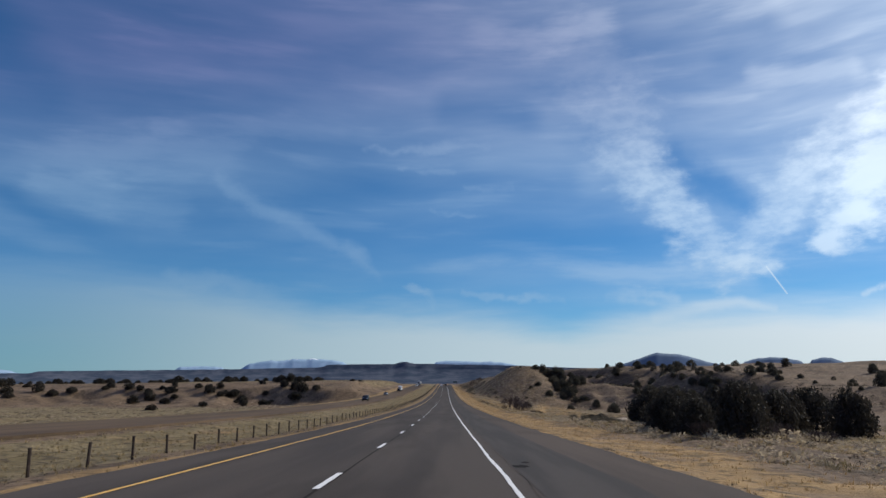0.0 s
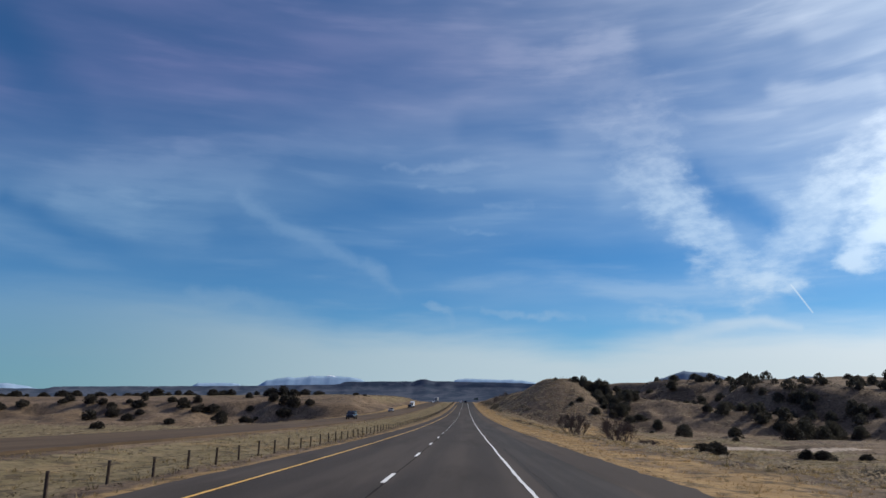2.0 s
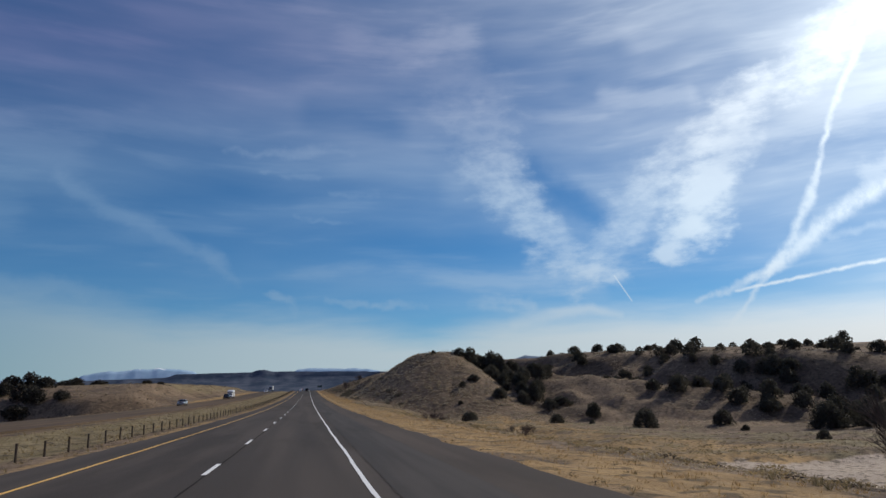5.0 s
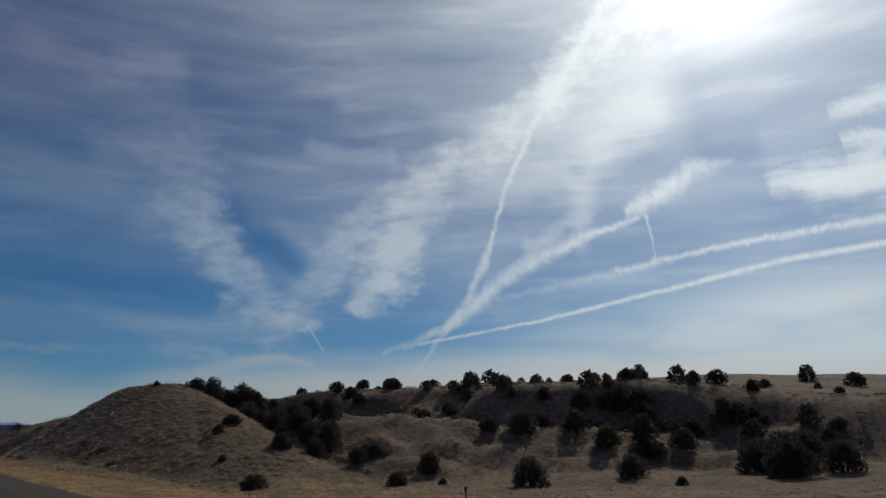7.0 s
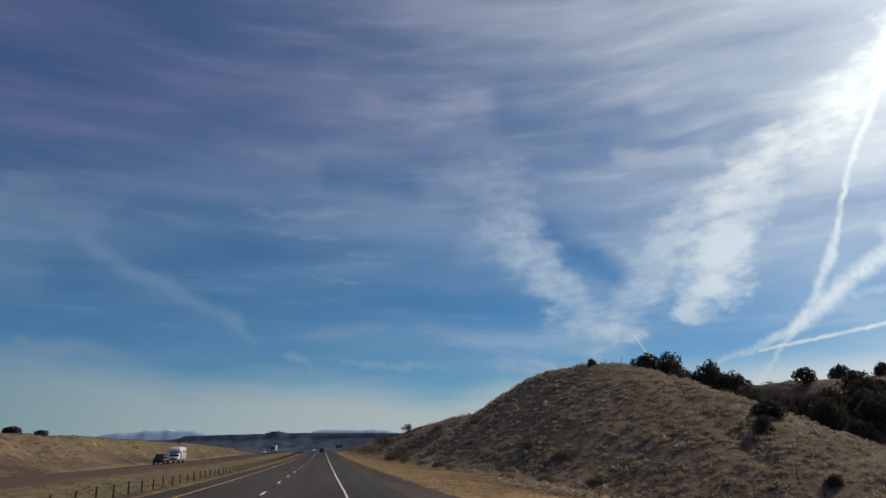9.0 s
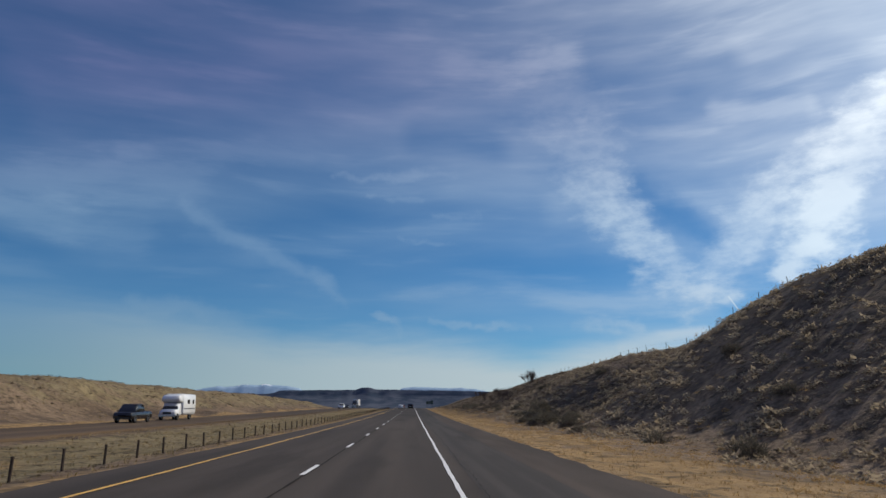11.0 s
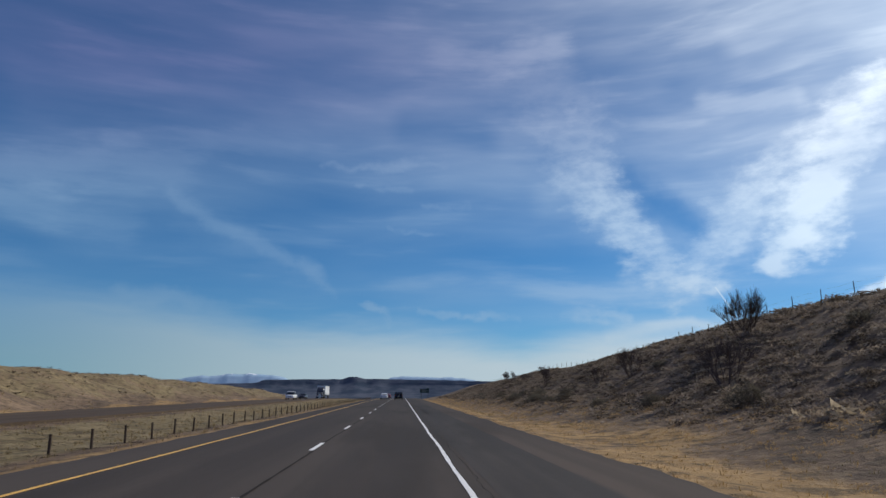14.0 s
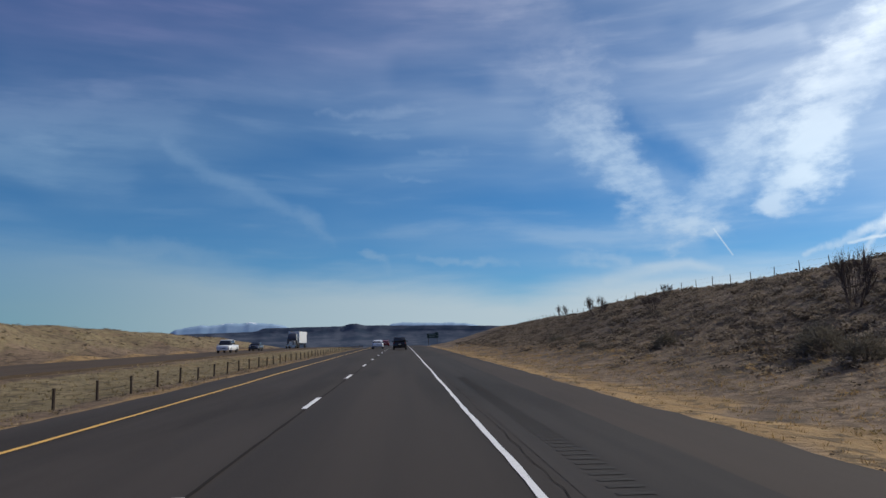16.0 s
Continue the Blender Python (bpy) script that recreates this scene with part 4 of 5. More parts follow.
def leaf_cloud(points, sizes, seed, flat=0.0):
    """Small bent leaves with random turns, one at each point."""
    r = np.random.RandomState(seed)
    n = len(points)
    a = r.normal(size=(n, 3))
    a /= np.linalg.norm(a, axis=1)[:, None]
    b = np.cross(a, r.normal(size=(n, 3)))
    b /= np.linalg.norm(b, axis=1)[:, None]
    s = np.asarray(sizes)[:, None]
    p = np.asarray(points)
    quad = np.stack([p - a * s, p + b * s * 0.55, p + a * s, p - b * s * 0.55], 1).reshape(-1, 3)
    faces = np.arange(4 * n).reshape(-1, 4)
    return quad, faces


def juniper(seed, tall, leaves=170, leaf=1.2, mat=None, label="dark green rounded juniper shrub on dry ground"):
    """A dense dome of small sprays that reaches down to the ground, in rounded lobes."""
    r = random.Random(seed)
    nr = np.random.RandomState(seed)
    thing = tagged(new("juniper"), label, "tree", "junipers")
    segs = []
    for k in range(4):
        a = r.uniform(0, 6.28)
        top = Vector((0.35 * math.cos(a), 0.35 * math.sin(a), tall * r.uniform(0.45, 0.7)))
        mid = top * 0.45 + Vector((0, 0, -0.05))
        segs += [(Vector((0.06 * math.cos(a), 0.06 * math.sin(a), -0.12)), mid, 0.07, 0.05), (mid, top, 0.05, 0.015)]
        for j in range(3):
            b = r.uniform(0, 6.28)
            segs.append((mid.lerp(top, r.random()), top + Vector((0.3 * math.cos(b), 0.3 * math.sin(b), r.uniform(-0.1, 0.15))), 0.025, 0.008))
    v, f = tube_mesh(segs)
    mesh_object("trunk", v, f, BARK, thing)
    pts, sizes = [], []
    lean = r.uniform(-0.15, 0.15)
    for k in range(20):
        up = (k + 0.5) / 20
        zc = tall * (0.08 + 0.74 * up)
        a, rad = 2.4 * k + r.uniform(-0.5, 0.5), 0.72 * math.sqrt(max(0.0, 1 - up ** 1.7)) * r.uniform(0.55, 1.0)
        c = np.array((rad * math.cos(a) + lean * up, rad * math.sin(a), zc))
        lobe_r = r.uniform(0.24, 0.36)
        d = nr.normal(size=(leaves, 3))
        d /= np.linalg.norm(d, axis=1)[:, None]
        dist = lobe_r * (0.62 + 0.42 * nr.rand(leaves) ** 1.5)
        q = c + d * dist[:, None] * np.array((1, 1, 0.8 * tall))
        q = q[q[:, 2] > 0.0]
        pts.append(q)
        sizes.append(leaf * nr.uniform(0.026, 0.055, len(q)))
    q, f = leaf_cloud(np.concatenate(pts), np.concatenate(sizes), seed)
    mesh_object("crown", q, f, mat or JUNIPER, thing)
    return thing


def bare_shrub(seed, label):
    r = random.Random(seed)
    thing = tagged(new("bare_shrub"), label, "shrub", "bare shrubs")
    segs, fine = [], []

    def grow(p, d, length, rad, depth):
        q = p + d * length
        (segs if depth > 1 else fine).append((p, q, rad, rad * 0.6))
        if depth == 0:
            return
        for _ in range(3 if depth > 2 else 4 if depth > 1 else 7):
            e = (d + Vector((r.uniform(-1, 1), r.uniform(-1, 1), r.uniform(-0.25, 0.7))) * 0.62).normalized()
            grow(p.lerp(q, r.uniform(0.55, 1.0)), e, length * r.uniform(0.55, 0.8), rad * 0.55, depth - 1)

    for k in range(12):
        a = r.uniform(0, 6.28)
        d = Vector((0.6 * math.cos(a), 0.6 * math.sin(a), r.uniform(0.6, 1.1))).normalized()
        grow(Vector((0.1 * math.cos(a), 0.1 * math.sin(a), -0.05)), d, 0.40, 0.014, 3)
    v, f = tube_mesh(segs, 4)
    mesh_object("stem", v, f, TWIG, thing)
    v, f = tube_mesh(fine, 3)
    mesh_object("crown", v, f, TWIG, thing)
    return thing


def put_on_ground(proto, spots, seed, height=1.0):
    """Copies of the prototypes at (x, y, width): the width is the crown's, in metres."""
    r = random.Random(seed)
    for x, y, w in spots:
        s = w / 2.0
        z = float(ground_z(x, y, False)) - 0.12
        copy_thing(r.choice(proto), Matrix.LocRotScale((x, y, z), Euler((0, 0, r.uniform(0, 6.28))), (s, s * r.uniform(0.85, 1.15), s * height * r.uniform(0.85, 1.2))))


JUNIPERS = [juniper(11 + k, 0.85 + 0.08 * k) for k in range(6)]
FAR_JUNIPERS = [juniper(41 + k, 0.85 + 0.08 * k, 46, 2.2) for k in range(6)]
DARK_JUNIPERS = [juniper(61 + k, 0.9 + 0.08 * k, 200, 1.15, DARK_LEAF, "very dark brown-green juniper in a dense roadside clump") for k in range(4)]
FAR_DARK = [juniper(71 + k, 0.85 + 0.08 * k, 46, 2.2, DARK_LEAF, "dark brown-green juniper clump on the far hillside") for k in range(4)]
# on the round hill and in the hollow behind it
put_on_ground(JUNIPERS, [(49.3, 402.3, 6.2), (58.8, 397, 6.8), (41.0, 404, 2.2), (64.5, 409, 5.8), (56.5, 372, 6.4), (60, 378, 7.2), (61.5, 384, 7.0), (66, 383, 7.0), (60.5, 369, 6.8), (68, 379, 7.0), (57.5, 389, 6.0), (71, 408, 5.6), (72, 417, 5.6), (77, 410, 5.8), (82, 404, 5.6),
                         (55.8, 385.5, 5.6), (59.3, 397, 5.4), (56.5, 379, 4.6), (61, 391, 5.2), (64, 400, 5.4), (68, 396, 5.4)], 1, 1.15)
put_on_ground(JUNIPERS, [(53.6, 402.6, 7.2), (57.2, 404.5, 7.8), (60.8, 403.5, 7.8), (63.6, 401.5, 7.4)], 24, 1.45)
put_on_ground(JUNIPERS, [(49.8, 352.2, 5.2), (56.5, 353, 5.2), (61, 356, 6.2), (63.4, 360, 6.0), (58.6, 360, 5.4), (66, 366, 5.6), (55.5, 366, 4.4), (70, 372, 5.2), (64, 375, 5.2)], 14, 1.3)
put_on_ground(JUNIPERS, [(46.2, 367.4, 5.2), (66.2, 349.4, 7.4), (61.6, 346.5, 5.4), (46.2, 367.4, 3.0)], 16, 0.78)
put_on_ground(DARK_JUNIPERS, [(36.0, 183.0, 5.8), (38.8, 186, 5.4), (51, 176, 3.8), (48, 175, 2.8), (54, 170, 3.2)], 22, 1.0)
# on the low ground
put_on_ground(JUNIPERS, [(35.9, 328.6, 5.2), (69.2, 335.2, 5.8), (55, 322.5, 4.5), (72.2, 312.8, 7.0), (86.3, 305.7, 6.4), (85, 296.1, 2.2), (64, 324, 2.0), (86.6, 366.4, 2.6),
                         (38.1, 348.4, 1.9), (41.8, 362, 2.4), (96, 286, 8.0), (101, 289, 8.4), (106, 297, 8.6), (110, 291, 8.0), (104, 283, 6.5), (118, 303, 7.4), (123, 300, 6.6),
                         (30, 173, 2.2), (66, 250, 2.4)], 2, 1.1)
# on the slope under the ridge
put_on_ground(FAR_JUNIPERS, [(94.6, 339, 7), (98, 343, 6.4), (91, 345, 5.6), (104.4, 334, 7), (108, 338, 6), (106.5, 318, 7), (110, 322, 6.4), (103, 325, 6.4), (114, 316, 6.2), (131.5, 318.7, 6.8), (126, 322, 5.6)], 17, 1.15)
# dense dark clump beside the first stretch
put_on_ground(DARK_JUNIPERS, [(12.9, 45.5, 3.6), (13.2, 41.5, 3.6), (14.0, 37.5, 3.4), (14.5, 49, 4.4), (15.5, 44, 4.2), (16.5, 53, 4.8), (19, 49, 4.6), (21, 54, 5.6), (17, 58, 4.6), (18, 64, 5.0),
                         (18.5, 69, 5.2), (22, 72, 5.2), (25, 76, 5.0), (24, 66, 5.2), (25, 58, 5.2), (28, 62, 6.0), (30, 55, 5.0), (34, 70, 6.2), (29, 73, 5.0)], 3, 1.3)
# along the rim of the ridge
put_on_ground(FAR_JUNIPERS, [(119, 447, 6.5), (111, 414, 6.4), (125, 413, 5.4), (128, 397, 6.8), (120, 373, 4.2), (117, 356, 5.6), (118, 345, 6.0), (122, 341, 6.8), (123, 332, 6.4),
                         (134, 317, 6.0), (137, 313, 3.4), (137, 299, 5.0), (100, 359, 6.0), (104, 356, 5.0), (103, 342, 6.4), (107, 346, 5.4), (113, 336, 6.6), (116, 330, 6.0),
                         (92, 402, 5.4), (97, 410, 5.0), (89.8, 426, 4.2)], 4, 1.1)
rnd = random.Random(21)
spots = []
while len(spots) < 120:
    y = rnd.uniform(205, 470)
    x = float(np.interp(y, RIM_Y, RIM_X)) + rnd.choice((rnd.uniform(-34, 12), rnd.uniform(-10, 75))) + 2
    if x > 88 and all(math.hypot(x - a, y - b) > 2.8 for a, b, _ in spots):
        spots.append((x, y, rnd.choice((3.0, 4.2, 5.4, 6.4, 7.2))))
put_on_ground(FAR_JUNIPERS, spots[:75], 5, 1.1)
THICKET = spots[75:]
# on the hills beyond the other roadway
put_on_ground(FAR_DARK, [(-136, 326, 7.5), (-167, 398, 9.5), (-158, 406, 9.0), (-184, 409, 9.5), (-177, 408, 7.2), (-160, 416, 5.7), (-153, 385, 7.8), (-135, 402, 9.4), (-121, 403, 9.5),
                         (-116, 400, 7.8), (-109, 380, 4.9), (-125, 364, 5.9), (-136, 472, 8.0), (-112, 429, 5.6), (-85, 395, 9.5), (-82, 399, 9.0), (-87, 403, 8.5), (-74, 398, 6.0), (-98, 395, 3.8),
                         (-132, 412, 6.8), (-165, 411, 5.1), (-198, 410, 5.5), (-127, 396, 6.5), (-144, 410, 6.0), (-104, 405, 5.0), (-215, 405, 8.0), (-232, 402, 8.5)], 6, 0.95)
put_on_ground(FAR_DARK, [(-60, 447, 4.4), (-56, 450, 3.4)], 13, 0.6)
spots = []
while len(spots) < 70:
    x, y = rnd.uniform(-290, -66), rnd.uniform(365, 520)
    if y > 372 + 0.06 * (-x - 66) and all(math.hypot(x - a, y - b) > 5 for a, b, _ in spots) and not (x > -84 and y > 418):
        spots.append((x, y, rnd.choice((4.0, 5.4, 7.0, 8.4, 9.4))))
put_on_ground(FAR_DARK, spots, 7, 0.9)
crown = [o for o in JUNIPERS[2].children if o.name.startswith("crown")][0].data
cv = np.empty(len(crown.vertices) * 3)
crown.vertices.foreach_get("co", cv)
cv = cv.reshape(-1, 4, 3)[::10].reshape(-1, 3)
cv = (cv.reshape(-1, 4, 3) + 1.4 * (cv.reshape(-1, 4, 3) - cv.reshape(-1, 4, 3).mean(1, keepdims=True))).reshape(-1, 3)
tv = np.concatenate([cv * np.array((w / 2, w / 2, w * 0.56)) + np.array((x, y, float(ground_z(x, y, False)) - 0.1)) for x, y, w in THICKET])
tagged(mesh_object("juniper_thicket", tv, np.arange(len(tv)).reshape(-1, 4), JUNIPER), "dark green juniper thicket on the ridge slopes", "trees", kind="stuff")
for j in JUNIPERS + FAR_JUNIPERS + DARK_JUNIPERS + FAR_DARK:
    for o in (*j.children_recursive, j):
        bpy.data.objects.remove(o)

BARE = [bare_shrub(31 + k, "leafless grey-brown shrub with thin upright twigs") for k in range(4)]
put_on_ground(BARE, [(13, 40, 2.6), (14, 45, 2.8), (16, 38, 2.8), (18, 42, 3.0), (22, 45, 3.0), (13.5, 51, 2.4)], 12, 1.0)
put_on_ground(BARE, [(13.8, 140.5, 5.2), (13.0, 139, 4.0), (14.8, 142.0, 4.0), (15.5, 182, 6.0), (14.2, 180, 4.8), (17, 184, 4.4), (10.9, 149.5, 1.7)], 8, 1.4)
put_on_ground(BARE, [(15.5, 137, 3.0), (16.5, 139, 3.0), (10.3, 204, 2.4), (9.9, 232, 2.2), (10.8, 233, 2.4), (11.4, 231.5, 2.0)], 18, 0.9)
put_on_ground(BARE, [(22.5, 503.7, 5.0), (22.9, 503.3, 4.4), (16.2, 493.1, 4.8), (17.7, 513.2, 3.4), (17.0, 520.7, 3.0), (17.9, 549.7, 3.7), (20.9, 600.4, 4.2), (25.6, 590.6, 2.0), (21.3, 583, 2.8), (26, 640, 3.6)], 9, 1.65)
for j in BARE:
    for o in (*j.children_recursive, j):
        bpy.data.objects.remove(o)


def rounded_bush(seed):
    """A dense rounded bush of thin grey-brown twigs that fan out from its foot."""
    r = np.random.RandomState(seed)
    thing = tagged(new("desert_bush"), "rounded dense grey-brown desert bush on dry ground", "shrub", "rounded bushes")
    v = []
    for k in range(2400):
        a, e = r.uniform(0, 6.283), math.asin(r.uniform(0.0, 1.0))
        out = np.array((math.cos(a) * math.cos(e), math.sin(a) * math.cos(e), math.sin(e) * 1.05)) * (1 + 0.14 * math.sin(3 * a + seed) + 0.16 * math.sin(5 * a + 4 * e + seed) + 0.08 * math.sin(9 * a + 7 * e))
        side = np.cross(out, r.normal(size=3))
        side = side / np.linalg.norm(side) * r.uniform(0.012, 0.030)
        root = out * r.uniform(0.55, 0.90)
        v += [root - side, root + side, root + out * r.uniform(0.07, 0.14) + r.normal(size=3) * 0.06]
    v = np.array(v)
    v[:, 2] = np.maximum(v[:, 2], 0.0)
    mesh_object("crown", v, np.arange(len(v)).reshape(-1, 3), BUSH, thing)
    segs = []
    for k in range(9):
        a, e = r.uniform(0, 6.283), r.uniform(0.5, 1.4)
        segs.append((Vector((0, 0, -0.08)), Vector((math.cos(a) * math.cos(e), math.sin(a) * math.cos(e), math.sin(e))) * 0.7, 0.03, 0.01))
    v, f = tube_mesh(segs, 4)
    mesh_object("stem", v, f, TWIG, thing)
    return thing


BUSHES = [rounded_bush(51 + k) for k in range(3)]
put_on_ground(BUSHES, [(12.4, 434.5, 3.6), (13.6, 437.5, 3.8), (13.6, 446.0, 3.4), (15.0, 449, 3.2), (12.0, 443, 2.2), (24.5, 363.6, 1.8), (23.4, 382, 2.8), (25, 373.5, 2.6), (21, 368, 2.0), (14.6, 431, 2.6), (19.4, 470.6, 2.4), (12.3, 541, 1.9), (13.2, 544.5, 2.1), (14.5, 447, 2.2), (13.0, 452, 2.2), (15.6, 453, 2.6), (13.4, 426, 2.2), (16, 437, 2.0), (15.2, 430, 1.8), (12.4, 418, 1.8),
                       (12.4, 527, 2.4), (13.2, 531, 2.2), (12.6, 522, 2.0), (14.2, 535, 2.4), (13.4, 518, 2.2), (15.0, 525, 1.8), (14.6, 547, 1.6), (12.6, 505, 1.6), (13.2, 496, 1.8),
                       (13.8, 486, 2.0), (12.8, 475, 1.6), (14.4, 464, 2.0), (13.6, 560, 2.0), (12.4, 573, 1.6), (14, 590, 2.0), (13, 402, 1.8), (14.2, 393, 2.0), (13.2, 378, 1.6), (16, 365, 2.0),
                       (12.4, 345, 1.4), (20, 470, 1.8), (22, 490, 1.8), (19, 510, 1.6), (23, 450, 2.0), (21, 435, 1.8), (24, 415, 2.0), (20, 400, 1.6)], 19, 0.8)
low = random.Random(77)
put_on_ground(BUSHES, [(low.uniform(10.5, 15) + 0.35 * k, 66 + 2.1 * k + low.uniform(-2, 2), low.uniform(1.0, 1.9)) for k in range(22)], 20, 0.85)
for j in BUSHES:
    for o in (*j.children_recursive, j):
        bpy.data.objects.remove(o)


def off_dirt(x, y):
    return 1 - cover(x, y)[2]


def scatter(name, label, category, template, count, where, mat, seed, size):
    """Many small plants as one mesh. template: points and faces of one plant; where: how likely it grows at x, y."""
    r = np.random.RandomState(seed)
    tv, tf = template
    tv, tf = np.asarray(tv, float), np.asarray(tf)
    xs, ys = where(r, count)
    zs = ground_z(xs, ys) - 0.02
    a, s = r.uniform(0, 6.283, len(xs)), r.uniform(*size, len(xs)) * (0.7 + 0.6 * r.rand(len(xs)))
    hs = s * r.uniform(0.75, 1.25, len(xs))
    c, n = np.cos(a), np.sin(a)
    v = np.empty((len(xs), len(tv), 3))
    v[:, :, 0] = xs[:, None] + s[:, None] * (c[:, None] * tv[:, 0] - n[:, None] * tv[:, 1])
    v[:, :, 1] = ys[:, None] + s[:, None] * (n[:, None] * tv[:, 0] + c[:, None] * tv[:, 1])
    v[:, :, 2] = zs[:, None] + hs[:, None] * tv[:, 2]
    f = (tf[None] + (np.arange(len(xs)) * len(tv))[:, None, None]).reshape(-1, tf.shape[1])
    me = bpy.data.meshes.new(name)
    me.vertices.add(v.size // 3)
    me.vertices.foreach_set("co", v.reshape(-1))
    me.loops.add(f.size)
    me.loops.foreach_set("vertex_index", f.reshape(-1).astype(np.int32))
    me.polygons.add(len(f))
    me.polygons.foreach_set("loop_start", np.arange(0, f.size, f.shape[1], dtype=np.int32))
    me.update(calc_edges=True)
    me.materials.append(mat)
    return tagged(new(name, me), label, category, kind="stuff")


def sage_template(seed, n=36, wide=1.0):
    """A rounded clump of many short leaves and twig ends, each one small triangle, in a few lobes."""
    r = np.random.RandomState(seed)
    v = []
    n = int(n * 1.25)
    lobes = [(np.array((0.45 * math.cos(a), 0.45 * math.sin(a), r.uniform(0.05, 0.25))), r.uniform(0.45, 0.7)) for a in np.arange(4) * 1.57 + r.uniform(0, 1, 4)]
    lobes.append((np.array((0, 0, 0.3)), 0.6))
    for k in range(n):
        c, rad = lobes[k % len(lobes)]
        a, e = r.uniform(0, 6.283), math.asin(r.uniform(-0.1, 1.0))
        out = np.array((math.cos(a) * math.cos(e), math.sin(a) * math.cos(e), math.sin(e)))
        side = np.cross(out, r.normal(size=3))
        side = side / np.linalg.norm(side) * (0.5 + 0.5 * wide) * r.uniform(0.07, 0.13)
        root = c + out * rad * r.uniform(0.50, 0.78) - side * 0.3
        tip = c + out * rad * r.uniform(0.88, 1.06) + r.normal(size=3) * 0.10
        v += [root - side, root + side, tip]
    v = np.array(v)
    v[:, 2] = np.maximum(v[:, 2], 0.0) * 0.62
    return v, np.arange(3 * n).reshape(-1, 3)


def tuft_template(seed, n=12, lean=0.9):
    """Thin bent blades, each one narrow triangle."""
    r = np.random.RandomState(seed)
    v = []
    for k in range(n):
        a, l, h = r.uniform(0, 6.283), r.uniform(0.2, lean), r.uniform(0.45, 1.0)
        p = np.array((math.cos(a + 1), math.sin(a + 1), 0)) * r.uniform(0, 0.55)
        side = np.array((-math.sin(a), math.cos(a), 0)) * r.uniform(0.05, 0.09)
        v += [p - side, p + side, p + np.array((math.cos(a) * l, math.sin(a) * l, h))]
    return v, np.arange(3 * n).reshape(-1, 3)


def region(x0, x1, y0, y1, keep=None, near=0.0):
    def pick(r, n):
        xs, ys = r.uniform(x0, x1, n), r.uniform(y0, y1, n)
        if keep is not None:
            k = keep(xs, ys) > r.rand(n)
            xs, ys = xs[k], ys[k]
        return xs, ys
    return pick


def on_slopes(x, y):
    e = 1.5
    g = np.hypot(ground_z(x + e, y, False) - ground_z(x - e, y, False), ground_z(x, y + e, False) - ground_z(x, y - e, False)) / (2 * e)
    return np.clip(0.45 + 3.0 * g, 0, 1) * (0.55 + 0.45 * wave(x, y, 15, 61)) * step(9, 15, x)


scatter("sagebrush", "low grey-brown sagebrush over the dry slopes", "brush", sage_template(3, 44, 1.2), 9500, region(9, 62, 325, 480, on_slopes), SAGE, 71, (0.42, 0.82))
scatter("sagebrush", "low grey-brown sagebrush over the road-cut slope", "brush", sage_template(5, 46, 1.1), 7000, region(9, 31, 465, 680, on_slopes), GREY_BRUSH, 72, (0.22, 0.46))
scatter("dark_brush", "grey-brown brush over the road-cut slope", "brush", sage_template(35, 46, 1.1), 11000, region(10, 31, 425, 680, on_slopes), GREY_BRUSH, 93, (0.26, 0.60))
scatter("sagebrush", "grey-brown sagebrush in the hollow behind the hill", "brush", sage_template(27, 30), 5500, region(36, 120, 300, 420, lambda x, y: 0.6 + 0.4 * wave(x, y, 20, 75)), SAGE, 90, (0.3, 0.65))
scatter("bunchgrass", "pale dry bunchgrass clumps on the flat", "grass", sage_template(29, 26), 11000, region(9.5, 58, 30, 325, lambda x, y: (0.75 + 0.35 * wave(x, y, 9, 76)) * off_dirt(x, y) * (1 - 0.5 * step(30, 58, x))), KHAKI, 91, (0.22, 0.42))
scatter("sagebrush", "scattered grey-brown sagebrush on low ground", "brush", sage_template(7, 44), 11000, region(9, 70, 15, 330, lambda x, y: (0.45 + 0.4 * wave(x, y, 18, 62)) * off_dirt(x, y)), SAGE, 73, (0.2, 0.45))
scatter("sagebrush", "sagebrush clumps on the stony ridge", "brush", sage_template(9, 30), 3500, region(62, 190, 200, 460, lambda x, y: 0.5 + 0.4 * wave(x, y, 25, 63)), SAGE, 74, (0.35, 0.8))
scatter("sagebrush", "sagebrush clumps on the opposite bank", "brush", sage_template(11, 30, 1.7), 6000, region(-110, -38, 330, 760, lambda x, y: (0.5 + 0.4 * wave(x, y, 25, 64)) * step(40, 52, -x)), SAGE, 75, (0.3, 0.6))
scatter("sagebrush", "scattered sagebrush on the opposite low ground", "brush", sage_template(13), 2600, region(-200, -38, 40, 390, lambda x, y: 0.4 + 0.4 * wave(x, y, 25, 65)), SAGE, 76, (0.3, 0.6))
scatter("dark_brush", "low dark brown brush on the slopes", "brush", sage_template(15, 28, 1.4), 9500, region(10, 46, 330, 700, lambda x, y: (0.50 + 0.5 * wave(x, y, 11, 69)) * step(10, 15, x) * (0.4 + 0.6 * step(400, 450, y))), BRUSH, 77, (0.26, 0.56))
scatter("dark_brush", "dense dark brush on the far part of the road-cut slope", "brush", sage_template(37, 26, 1.3), 7000, region(9.5, 31, 480, 690, lambda x, y: (0.55 + 0.5 * wave(x, y, 9, 78)) * step(9, 13, x)), BRUSH, 94, (0.30, 0.66))
scatter("dark_brush", "low dark brown brush on the opposite bank", "brush", sage_template(17, 24, 1.8), 6000, region(-120, -40, 340, 760, lambda x, y: (0.4 + 0.5 * wave(x, y, 14, 70)) * step(42, 54, -x)), BRUSH, 78, (0.30, 0.62))
